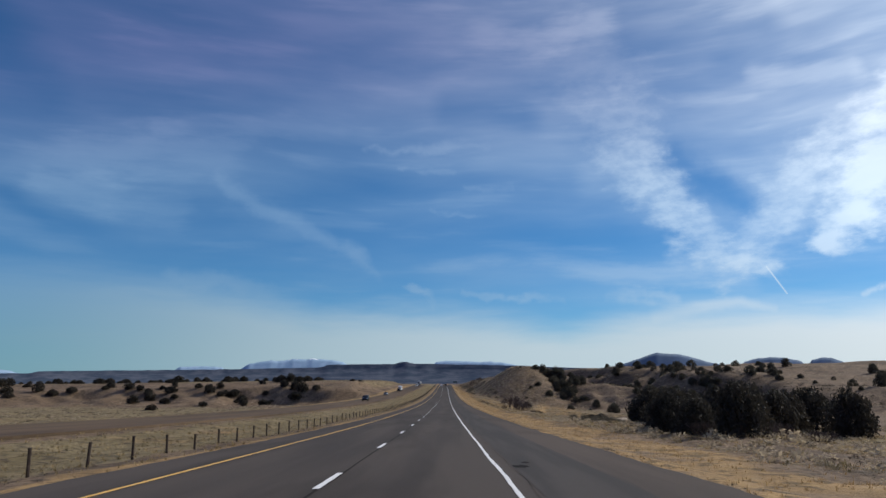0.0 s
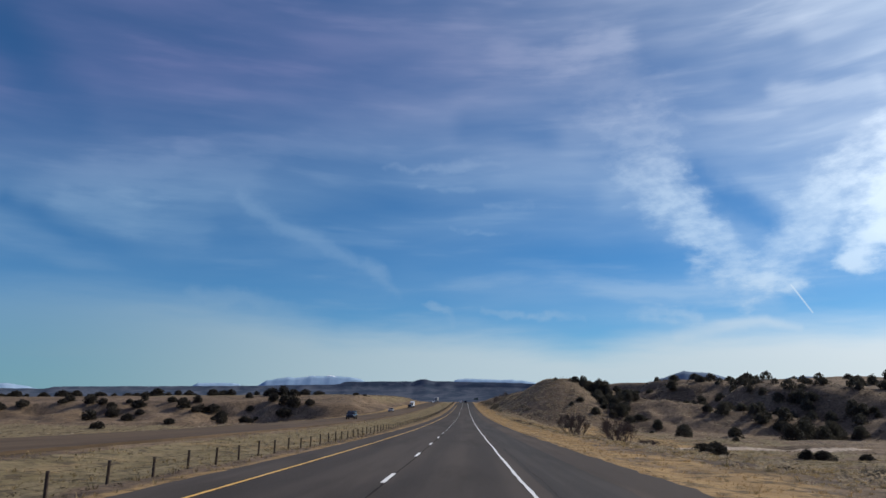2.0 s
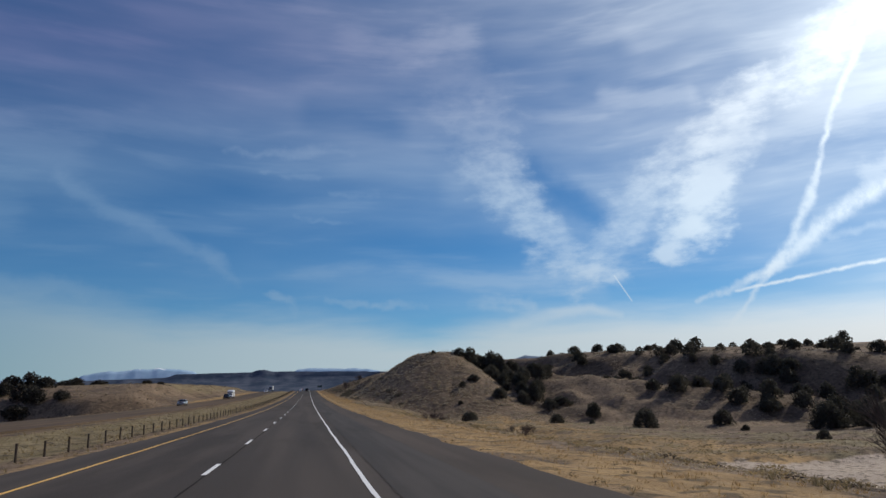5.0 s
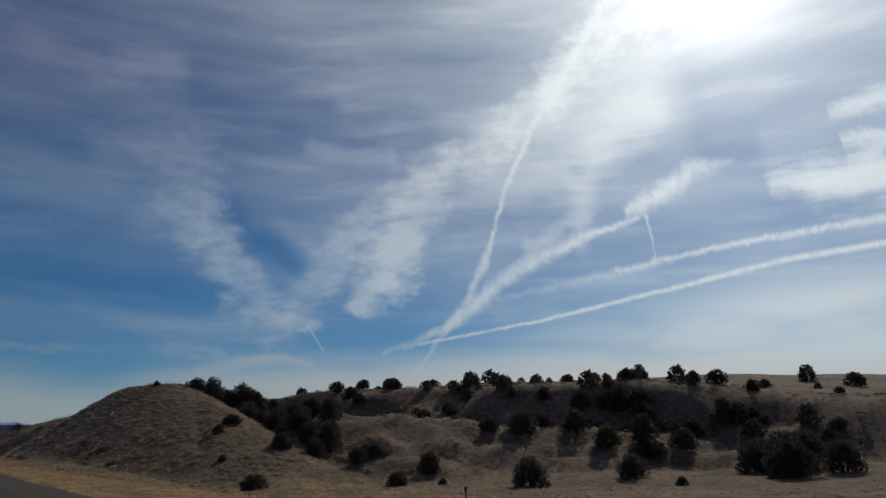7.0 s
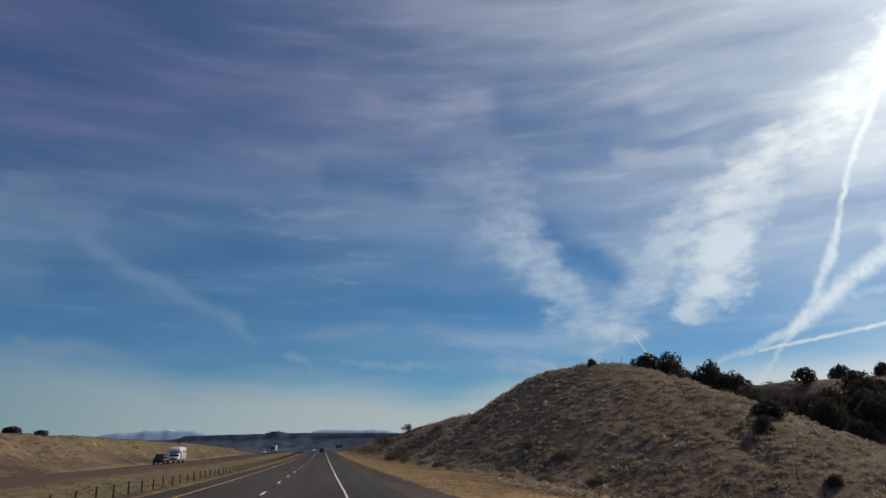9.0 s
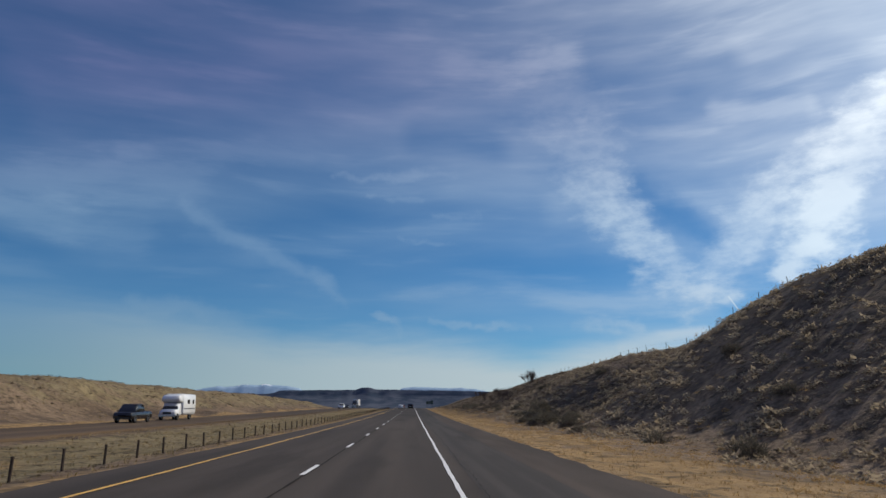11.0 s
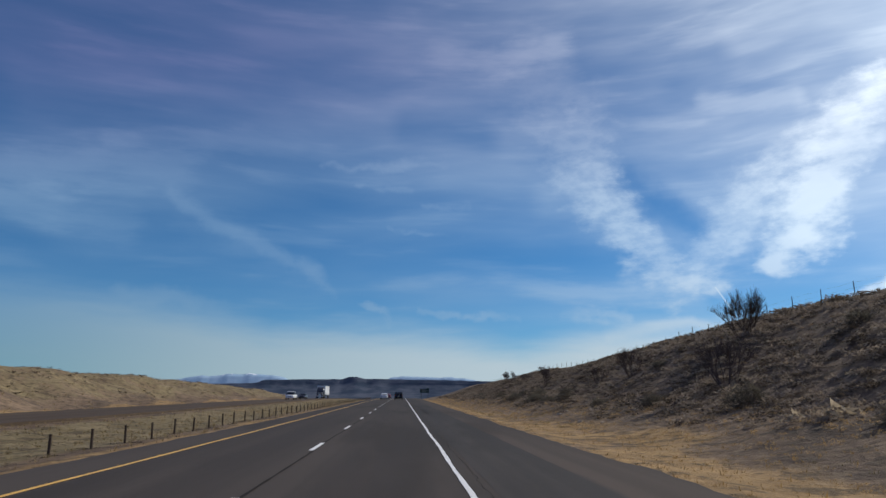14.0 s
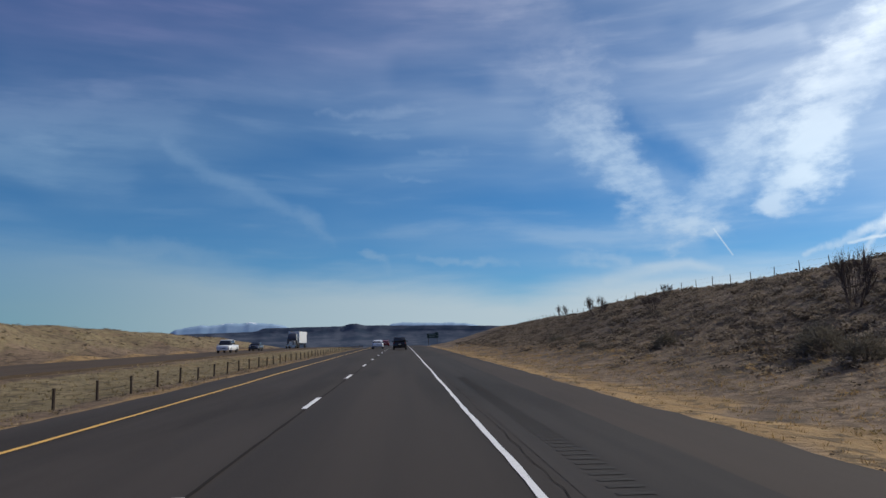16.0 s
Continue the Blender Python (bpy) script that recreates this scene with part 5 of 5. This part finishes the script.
def ridge_face(x, y):
    rim = x - np.interp(y, RIM_Y, RIM_X)
    return step(-42, -26, rim) * (1 - step(4, 16, rim)) * (0.6 + 0.5 * wave(x, y, 24, 77)) * (x > 78)


scatter("dark_brush", "dark oak brush over the shaded ridge slope", "brush", sage_template(33, 30), 9000, region(78, 240, 215, 470, ridge_face), BRUSH, 92, (0.6, 1.3))
scatter("sagebrush", "pale sagebrush over the opposite low ground", "brush", sage_template(43, 22, 1.3), 5000, region(-190, -38, 120, 400, lambda x, y: 0.4 + 0.45 * wave(x, y, 22, 81)), SAGE, 97, (0.35, 0.8))
scatter("dark_brush", "dark brush over the opposite low ground", "brush", sage_template(45, 18, 1.4), 4500, region(-190, -40, 150, 400, lambda x, y: 0.4 + 0.45 * wave(x, y, 17, 82)), BRUSH, 98, (0.35, 0.8))
scatter("dark_brush", "dark brush clumps on the low ground", "brush", sage_template(19, 24), 7500, region(10, 80, 20, 340, lambda x, y: (0.35 + 0.5 * wave(x, y, 14, 71)) * off_dirt(x, y)), BRUSH, 79, (0.2, 0.45))
scatter("dark_brush", "small dark clumps in the median grass", "brush", sage_template(21, 16), 2600, region(-21, -10.5, 0, 640), BRUSH, 80, (0.10, 0.22))
scatter("dark_brush", "dark dead weeds along the foot of the barrier", "brush", sage_template(23, 14), 3600, region(-12.3, -11.65, 0, 640, lambda x, y: 0.65 + 0.5 * wave(x, y, 9, 72)), BRUSH, 87, (0.09, 0.18))
scatter("dark_brush", "dark clods and weeds at the crumbled asphalt edge", "brush", sage_template(25, 14), 3600, region(4.05, 4.9, 0, 640, lambda x, y: 0.5 + 0.5 * wave(x, y, 5, 73)), BRUSH, 88, (0.05, 0.12))
scatter("bunchgrass", "straw-coloured bunchgrass at the foot of the slope", "grass", sage_template(39, 18, 1.2), 6500, region(7.5, 14.5, 330, 660, lambda x, y: 0.6 + 0.5 * wave(x, y, 8, 79)), STRAW, 95, (0.12, 0.28))
scatter("bunchgrass", "khaki bunchgrass on the verge below the road cut", "grass", sage_template(47, 20, 1.2), 1500, region(5.8, 12, 495, 590, lambda x, y: 0.45 + 0.5 * wave(x, y, 6, 83)), KHAKI, 99, (0.12, 0.26))
scatter("sagebrush", "large pale sagebrush clumps on the roadside flat", "brush", sage_template(41, 50, 1.0), 2600, region(9, 36, 12, 140, lambda x, y: (0.45 + 0.5 * wave(x, y, 11, 80)) * (1 - 0.6 * step(70, 95, y))), SAGE, 96, (0.34, 0.78))
scatter("faded_grass", "faded olive grass on the verge", "grass", tuft_template(8, 8), 4500, region(4.6, 13, 0, 640, lambda x, y: 0.4 + 0.6 * wave(x, y, 7, 74)), OLIVE, 89, (0.07, 0.15))
scatter("dry_grass", "tan dry grass tufts on the road verge", "grass", tuft_template(1, 7), 42000, region(4.3, 14, 0, 640, lambda x, y: 1 - step(7, 14, x) * 0.7), STRAW, 81, (0.06, 0.15))
scatter("dry_grass", "tan dry grass tufts in the median", "grass", tuft_template(2, 9), 26000, region(-22, -9.8, 0, 640, lambda x, y: 0.55 + 0.45 * wave(x, y, 12, 66)), KHAKI, 82, (0.08, 0.17))
scatter("faded_grass", "faded green-brown grass on the low ground", "grass", tuft_template(3, 9), 12000, region(9.5, 70, 15, 260, off_dirt), OLIVE, 83, (0.14, 0.30))
scatter("faded_grass", "faded grass in the median", "grass", tuft_template(4), 6000, region(-21, -11, 0, 640, lambda x, y: 0.5 + 0.5 * wave(x, y, 9, 67)), OLIVE, 84, (0.08, 0.18))
scatter("bunchgrass", "pale dry bunchgrass on the slopes", "grass", sage_template(31, 26, 1.5), 6500, region(9, 46, 325, 660, lambda x, y: (0.5 + 0.5 * wave(x, y, 10, 68)) * (1 - 0.75 * step(410, 450, y))), STRAW, 85, (0.18, 0.36))
scatter("dry_grass", "tan dry grass beyond the other roadway", "grass", tuft_template(6, 9), 8000, region(-85, -33.3, 60, 760), KHAKI, 86, (0.14, 0.3))

# ---- fence along the crest of the cut ----
fence = tagged(new("wire_fence"), "thin steel post and wire fence along the slope crest", "fence")
bm = bmesh.new()
bmesh.ops.create_cube(bm, size=1, matrix=Matrix.Diagonal((0.036, 0.036, 1.5, 1)) @ Matrix.Translation((0, 0, 0.33)))
bmesh.ops.create_cube(bm, size=1, matrix=Matrix.Translation((0.03, 0, 0.5)) @ Matrix.Diagonal((0.016, 0.05, 1.2, 1)))
fpost = bpy.data.meshes.new("post")
bm.to_mesh(fpost)
bm.free()
fpost.materials.append(RUST)
# along the crest of the cut, then over the round hill and down its face
bends = [(30.6, 455.0), (36.0, 440.0), (42.0, 420.0), (46.0, 404.0), (47.0, 393.0), (42.2, 376.0), (39.2, 364.0), (37.0, 354.0), (34.5, 342.0)]
fence_xy = [(30.6, 455 + 4.0 * k) for k in range(61, -1, -1)]
for (ax, ay), (bx, by) in zip(bends, bends[1:]):
    n = round(math.hypot(bx - ax, by - ay) / 4.0)
    fence_xy += [(ax + (bx - ax) * k / n, ay + (by - ay) * k / n) for k in range(1, n + 1)]
for x, y in fence_xy:
    piece("post", fpost, fence, pose(x, y, float(ground_z(x, y)) - 0.05, rnd.uniform(-3, 3), rnd.uniform(-3, 3), rnd.uniform(0, 40)))
for hgt in (1.1, 0.7, 0.35):
    wire("wire", [p[0] - 0.04 for p in fence_xy], [p[1] for p in fence_xy], hgt, 0.003, fence, CABLE, 0.0)
# a thin marker post on the verge
marker = tagged(new("marker_post"), "thin brown steel marker post on the grassy verge", "post")
marker.location = (14.1, 252.2, float(ground_z(14.1, 252.2)) - 0.1)
for name, w, h, mat in (("shaft", 0.05, 1.15, RUST), ("cap", 0.09, 0.16, TAR)):
    bm = bmesh.new()
    bmesh.ops.create_cube(bm, size=1, matrix=Matrix.Translation((0, 0, h / 2 if name == "shaft" else 1.12)) @ Matrix.Diagonal((w, 0.03, h, 1)))
    bmesh.ops.bevel(bm, geom=bm.edges[:], offset=0.006, segments=1, affect="EDGES")
    part(name, bm, mat, marker)

# ---- a guide sign far along the road ----


def guide_sign(x, y):
    """A dark green panel with a small exit tab on two steel posts; its writing is too far off to read."""
    thing = tagged(new("road_sign"), "dark green highway guide sign on two steel posts", "sign")
    thing.location = (x, y, float(ground_z(x, y)) - 0.1)
    green = make_plain("sign_green", (0.012, 0.045, 0.035), 0.45, 0, 0.2)
    pale = make_plain("sign_writing", (0.16, 0.22, 0.19), 0.5, 0, 0.2)
    block("panel", (3.6, 0.06, 1.4), (0, 0, 3.2), green, thing, "dark green panel", 0.04)
    block("exit_tab", (1.0, 0.06, 0.4), (1.2, 0, 4.1), green, thing, "small green tab", 0.03)
    for px in (-1.35, 1.35):
        block("post", (0.12, 0.14, 3.9), (px, 0.11, 1.95), RUST, thing, "", 0.02)
    for pz, pw in ((3.5, 2.2), (2.95, 1.8)):
        block("bar", (pw, 0.02, 0.28), (-0.3, -0.045, pz), pale, thing, "pale bar of writing", 0.008)
    block("bar", (0.5, 0.02, 0.3), (1.35, -0.045, 3.2), pale, thing, "pale bar of writing", 0.008)
    return thing


# ---- pale stones and scraps on the verge ----


def stone(seed):
    r = random.Random(seed)
    bm = bmesh.new()
    bmesh.ops.create_icosphere(bm, subdivisions=2, radius=1)
    for v in bm.verts:
        v.co *= 1 + 0.35 * noise.noise(v.co * 1.7 + Vector((seed, 0, 0)))
        v.co.z *= 0.55
    return tagged(part("stone", bm, ROCK), "pale weathered stone lying in dry verge grass", "stone", "verge stones")


STONES = [stone(3), stone(8), stone(14)]
for x, y, s in [(9.9, 505.6, 0.16), (10.6, 506.5, 0.10), (11.6, 467.4, 0.14), (9.2, 497, 0.18), (9.6, 494, 0.12), (11.8, 495, 0.14), (12.6, 440, 0.2), (10.2, 436, 0.14), (12.2, 447, 0.16), (7.0, 104, 0.09)]:
    copy_thing(rnd.choice(STONES), Matrix.LocRotScale((x, y, float(ground_z(x, y)) + s * 0.15), Euler((0, 0, rnd.uniform(0, 6))), (s, s * 1.3, s)))
for s in STONES:
    bpy.data.objects.remove(s)

# ---- vehicles, standing where they were met ----


def loft(stations, mat, name, parent, label=""):
    """A shell through cross-sections along y: (y, z low, z high, half width low, half width high)."""
    bm = bmesh.new()
    rings = []
    for y, z0, z1, w0, w1 in stations:
        h = z1 - z0
        ring = [(-w0 * 0.92, z0), (-w0, z0 + h * 0.14), (-(w0 * 0.35 + w1 * 0.65), z0 + h * 0.78), (-w1 * 0.94, z1 - h * 0.04), (-w1 * 0.6, z1),
                (w1 * 0.6, z1), (w1 * 0.94, z1 - h * 0.04), (w0 * 0.35 + w1 * 0.65, z0 + h * 0.78), (w0, z0 + h * 0.14), (w0 * 0.92, z0)]
        rings.append([bm.verts.new((x, y, z)) for x, z in ring])
    n = len(rings[0])
    for a, b in zip(rings, rings[1:]):
        for k in range(n):
            bm.faces.new((a[k], a[(k + 1) % n], b[(k + 1) % n], b[k]))
    bm.faces.new(rings[0])
    bm.faces.new(list(reversed(rings[-1])))
    bmesh.ops.recalc_face_normals(bm, faces=bm.faces)
    return part(name, bm, mat, parent, label, True)


def block(name, size, at, mat, parent, label="", soft=0.02):
    bm = bmesh.new()
    bmesh.ops.create_cube(bm, size=1, matrix=Matrix.Translation(at) @ Matrix.Diagonal((*size, 1)))
    bmesh.ops.bevel(bm, geom=bm.edges[:], offset=min(soft, min(size) * 0.3), segments=2, affect="EDGES")
    return part(name, bm, mat, parent, label)


def wheel(thing, x, y, r, width):
    w = new("wheel")
    w.parent = thing
    w.location = (x, y, r)
    side = 1 if x > 0 else -1
    bm = bmesh.new()
    prof = [(r * 0.62, -width / 2), (r * 0.93, -width / 2), (r, -width * 0.32), (r, width * 0.32), (r * 0.93, width / 2), (r * 0.62, width / 2)]
    rings = [[bm.verts.new((px, q * math.cos(a), q * math.sin(a))) for q, px in prof] for a in [k * 6.28318 / 18 for k in range(18)]]
    for k in range(18):
        a, b = rings[k], rings[(k + 1) % 18]
        for j in range(len(prof) - 1):
            bm.faces.new((a[j], a[j + 1], b[j + 1], b[j]))
    part("tyre", bm, RUBBER, w, "", True)
    bm = bmesh.new()
    bmesh.ops.create_cone(bm, cap_ends=True, segments=18, radius1=r * 0.62, radius2=r * 0.55, depth=width * 0.8, matrix=Matrix.Rotation(side * 1.5708, 4, "Y"))
    bmesh.ops.create_cone(bm, cap_ends=True, segments=10, radius1=r * 0.16, radius2=r * 0.12, depth=width * 0.2, matrix=Matrix.Translation((side * width * 0.42, 0, 0)) @ Matrix.Rotation(side * 1.5708, 4, "Y"))
    part("rim", bm, CHROME, w)
    return w


def car(kind, paint, label):
    """A car that faces +y. kind: suv, sedan or pickup."""
    thing = tagged(new(kind), label, "car", "road vehicles")
    p = PAINTS[paint]
    if kind == "suv":
        L, hw, belt, roof = 4.8, 0.96, 1.10, 1.78
        cab = [(-2.25, 1.08, 1.66, 0.90, 0.74), (-1.95, 1.08, 1.76, 0.91, 0.74), (0.1, 1.08, 1.78, 0.91, 0.74), (0.55, 1.08, 1.70, 0.90, 0.72), (1.35, 1.06, 1.12, 0.88, 0.80)]
        body = [(-2.40, 0.42, 0.95, 0.86, 0.84), (-2.30, 0.30, 1.10, 0.95, 0.91), (-1.2, 0.26, 1.12, 0.97, 0.93), (1.2, 0.26, 1.10, 0.97, 0.91), (2.15, 0.30, 0.98, 0.94, 0.86), (2.40, 0.42, 0.80, 0.84, 0.80)]
        wr, wy = 0.37, (1.45, -1.42)
    elif kind == "sedan":
        L, hw, belt, roof = 4.7, 0.91, 0.94, 1.44
        cab = [(-1.95, 0.95, 1.00, 0.84, 0.78), (-1.15, 0.93, 1.38, 0.86, 0.66), (-0.5, 0.92, 1.44, 0.87, 0.66), (0.3, 0.92, 1.42, 0.87, 0.66), (1.25, 0.90, 0.97, 0.85, 0.78)]
        body = [(-2.35, 0.42, 0.90, 0.80, 0.78), (-2.22, 0.26, 0.99, 0.90, 0.84), (-1.0, 0.22, 0.97, 0.92, 0.88), (1.1, 0.22, 0.94, 0.92, 0.87), (2.1, 0.26, 0.80, 0.89, 0.80), (2.35, 0.38, 0.66, 0.78, 0.74)]
        wr, wy = 0.33, (1.40, -1.38)
    else:
        L, hw, belt, roof = 5.7, 0.99, 1.15, 1.88
        cab = [(-0.75, 1.13, 1.74, 0.92, 0.76), (-0.55, 1.13, 1.86, 0.93, 0.77), (0.9, 1.13, 1.88, 0.93, 0.77), (1.2, 1.12, 1.78, 0.92, 0.75), (1.75, 1.10, 1.17, 0.90, 0.82)]
        body = [(-2.85, 0.52, 1.10, 0.92, 0.93), (-2.75, 0.46, 1.14, 0.97, 0.96), (-0.8, 0.36, 1.15, 0.99, 0.95), (1.6, 0.36, 1.14, 0.99, 0.94), (2.65, 0.40, 1.06, 0.96, 0.90), (2.85, 0.50, 0.95, 0.90, 0.86)]
        wr, wy = 0.40, (1.80, -1.75)
    loft(body, p, "body", thing)
    loft(cab, GLASS, "windows", thing, "dark tinted glass")
    ys = [s[0] for s in cab[:-1]]
    roofs = [(ys[0] + 0.06, cab[0][2] - 0.05, cab[0][2] + 0.012, cab[0][4] * 1.03, cab[0][4] * 0.96)] + [(s[0], s[2] - 0.07, s[2] + 0.015, s[4] * 1.05, s[4] * 0.97) for s in cab[1:-1]]
    loft(roofs, p, "roof", thing)
    for x in (-1, 1):
        for y in wy:
            wheel(thing, x * (hw - 0.11), y, wr, 0.23)
        block("tail_light", (0.20, 0.10, 0.26 if kind != "sedan" else 0.15), (x * (hw - 0.17), -L / 2 + 0.05, belt - 0.20), TAIL, thing, "red tail light")
        block("headlight", (0.36, 0.16, 0.15), (x * (hw - 0.30), L / 2 - 0.16, belt - 0.28), LAMP, thing, "clear headlight")
        block("mirror", (0.20, 0.10, 0.14), (x * (hw + 0.08), cab[-1][0] - 0.45, belt + 0.05), p, thing)
        for y0, y1 in ((cab[1][0] + 0.1, cab[1][0] + 0.19), (0.0, 0.09)):
            block("pillar", (0.05, y1 - y0, roof - belt - 0.1), (x * (cab[1][3] * 0.5 + cab[1][4] * 0.5), y0, (roof + belt) / 2 - 0.04), p, thing)
    block("bumper", (hw * 1.8, 0.16, 0.20), (0, -L / 2 + 0.03, 0.52), GLASS if paint == "black" else p, thing)
    block("bumper", (hw * 1.75, 0.16, 0.20), (0, L / 2 - 0.03, 0.50), p, thing)
    block("grille", (hw * 0.9, 0.08, 0.20), (0, L / 2 - 0.04, 0.72), RUBBER, thing, "dark grille")
    block("number_plate", (0.32, 0.02, 0.16), (0, -L / 2 - 0.03, 0.78), PLATE, thing, "plain number plate")
    if kind == "pickup":
        block("cargo_floor", (1.5, 1.8, 0.06), (0, -1.8, 1.13), RUBBER, thing, "dark load bed")
    return thing


def motorhome(label):
    """A boxy motorhome that faces +y."""
    thing = tagged(new("motorhome"), label, "motorhome", "road vehicles")
    w = PAINTS["white"]
    loft([(-3.6, 0.75, 3.05, 1.16, 1.12), (-3.5, 0.62, 3.15, 1.20, 1.16), (1.2, 0.62, 3.15, 1.20, 1.16), (1.35, 0.70, 3.10, 1.18, 1.14)], w, "body", thing)
    loft([(1.2, 2.05, 3.10, 1.16, 1.12), (2.3, 2.15, 2.98, 1.12, 1.05), (2.75, 2.35, 2.70, 1.05, 0.98)], w, "overcab", thing)
    loft([(1.3, 0.55, 2.05, 1.0, 0.92), (2.2, 0.55, 2.0, 1.0, 0.90), (2.75, 0.55, 1.30, 1.0, 0.92), (3.6, 0.50, 1.12, 0.96, 0.86)], w, "cab", thing)
    loft([(2.16, 1.32, 1.94, 0.94, 0.82), (2.80, 1.30, 1.36, 0.94, 0.90)], GLASS, "windscreen", thing, "dark windscreen")
    for x in (-1, 1):
        for y in (2.8, -1.9):
            wheel(thing, x * 0.95, y, 0.39, 0.26)
        block("window", (0.03, 0.9, 0.5), (x * 1.19, -0.6, 2.2), GLASS, thing, "dark side window")
        block("window", (0.03, 0.6, 0.5), (x * 1.19, -2.5, 2.2), GLASS, thing, "dark side window")
        block("stripe", (0.03, 4.4, 0.12), (x * 1.205, -1.1, 1.35), PAINTS["grey"], thing, "grey side stripe")
        block("headlight", (0.28, 0.1, 0.18), (x * 0.72, 3.58, 0.86), LAMP, thing, "clear headlight")
        block("tail_light", (0.14, 0.05, 0.3), (x * 1.0, -3.62, 1.0), TAIL, thing, "red tail light")
    block("bumper", (2.0, 0.2, 0.22), (0, 3.6, 0.55), CHROME, thing)
    block("grille", (1.0, 0.08, 0.26), (0, 3.6, 0.85), RUBBER, thing, "dark grille")
    return thing


def semi_truck(label):
    """A lorry with a long box trailer that faces +y."""
    thing = tagged(new("semi_truck"), label, "truck", "road vehicles")
    w = PAINTS["white"]
    block("trailer", (2.55, 13.0, 2.75), (0, -7.0, 2.60), w, thing, "white box trailer", 0.04)
    block("chassis", (0.9, 16.0, 0.25), (0, -5.0, 1.0), RUBBER, thing)
    loft([(0.3, 0.9, 3.6, 1.2, 1.1), (1.6, 0.9, 3.5, 1.2, 1.05), (2.3, 0.9, 2.7, 1.2, 1.05), (2.5, 0.9, 2.1, 1.15, 1.05)], PAINTS["grey"], "cab", thing, "dark grey cab")
    loft([(2.4, 0.75, 1.95, 1.05, 0.85), (4.2, 0.75, 1.65, 1.0, 0.75)], PAINTS["grey"], "bonnet", thing)
    loft([(2.2, 2.05, 2.75, 1.08, 1.0), (2.56, 2.02, 2.10, 1.08, 1.0)], GLASS, "windscreen", thing, "dark windscreen")
    block("bumper", (2.3, 0.25, 0.4), (0, 4.3, 0.65), CHROME, thing)
    block("grille", (0.9, 0.08, 0.8), (0, 4.22, 1.2), CHROME, thing)
    for x in (-1, 1):
        for y in (3.4, -0.2, -1.4, -11.2, -12.4):
            wheel(thing, x * 1.05, y, 0.5, 0.3)
        block("headlight", (0.25, 0.1, 0.2), (x * 0.85, 4.2, 1.05), LAMP, thing, "clear headlight")
        block("exhaust_stack", (0.14, 0.14, 2.4), (x * 1.1, 0.2, 2.5), CHROME, thing, "chrome exhaust stack")
    return thing


def park(thing, x, y, heading=0.0):
    tilt = math.degrees(math.atan2(float(road_z(y + 1) - road_z(y - 1)), 2.0))
    thing.matrix_world = pose(x, y, float(road_z(y)) + 0.006, tilt if heading == 0 else -tilt, 0, heading)


park(car("suv", "black", "black estate car on the highway with dark glass"), -1.75, 622)
park(car("sedan", "white", "white saloon car in the passing lane"), -5.5, 640)
park(car("suv", "grey", "dark grey estate car further along the highway"), -1.8, 668)
park(car("sedan", "red", "dark red saloon car far along the highway"), -5.4, 690)
park(car("pickup", "white", "white pickup truck coming on the opposite roadway"), -27.0, 626, 180)
park(car("sedan", "grey", "dark saloon car coming on the opposite roadway"), -27.0, 646, 180)
park(semi_truck("dark grey lorry with white box trailer on the opposite roadway"), -27.2, 690, 180)
park(car("pickup", "black", "black pickup truck coming on the opposite roadway"), -30.4, 438, 180)
park(motorhome("white motorhome coming on the opposite roadway"), -30.4, 452, 180)
park(car("sedan", "silver", "silver saloon car coming on the opposite roadway"), -30.4, 344, 180)
park(car("suv", "black", "black estate car coming on the opposite roadway"), -26.8, 226, 180)
guide_sign(8.2, 743)
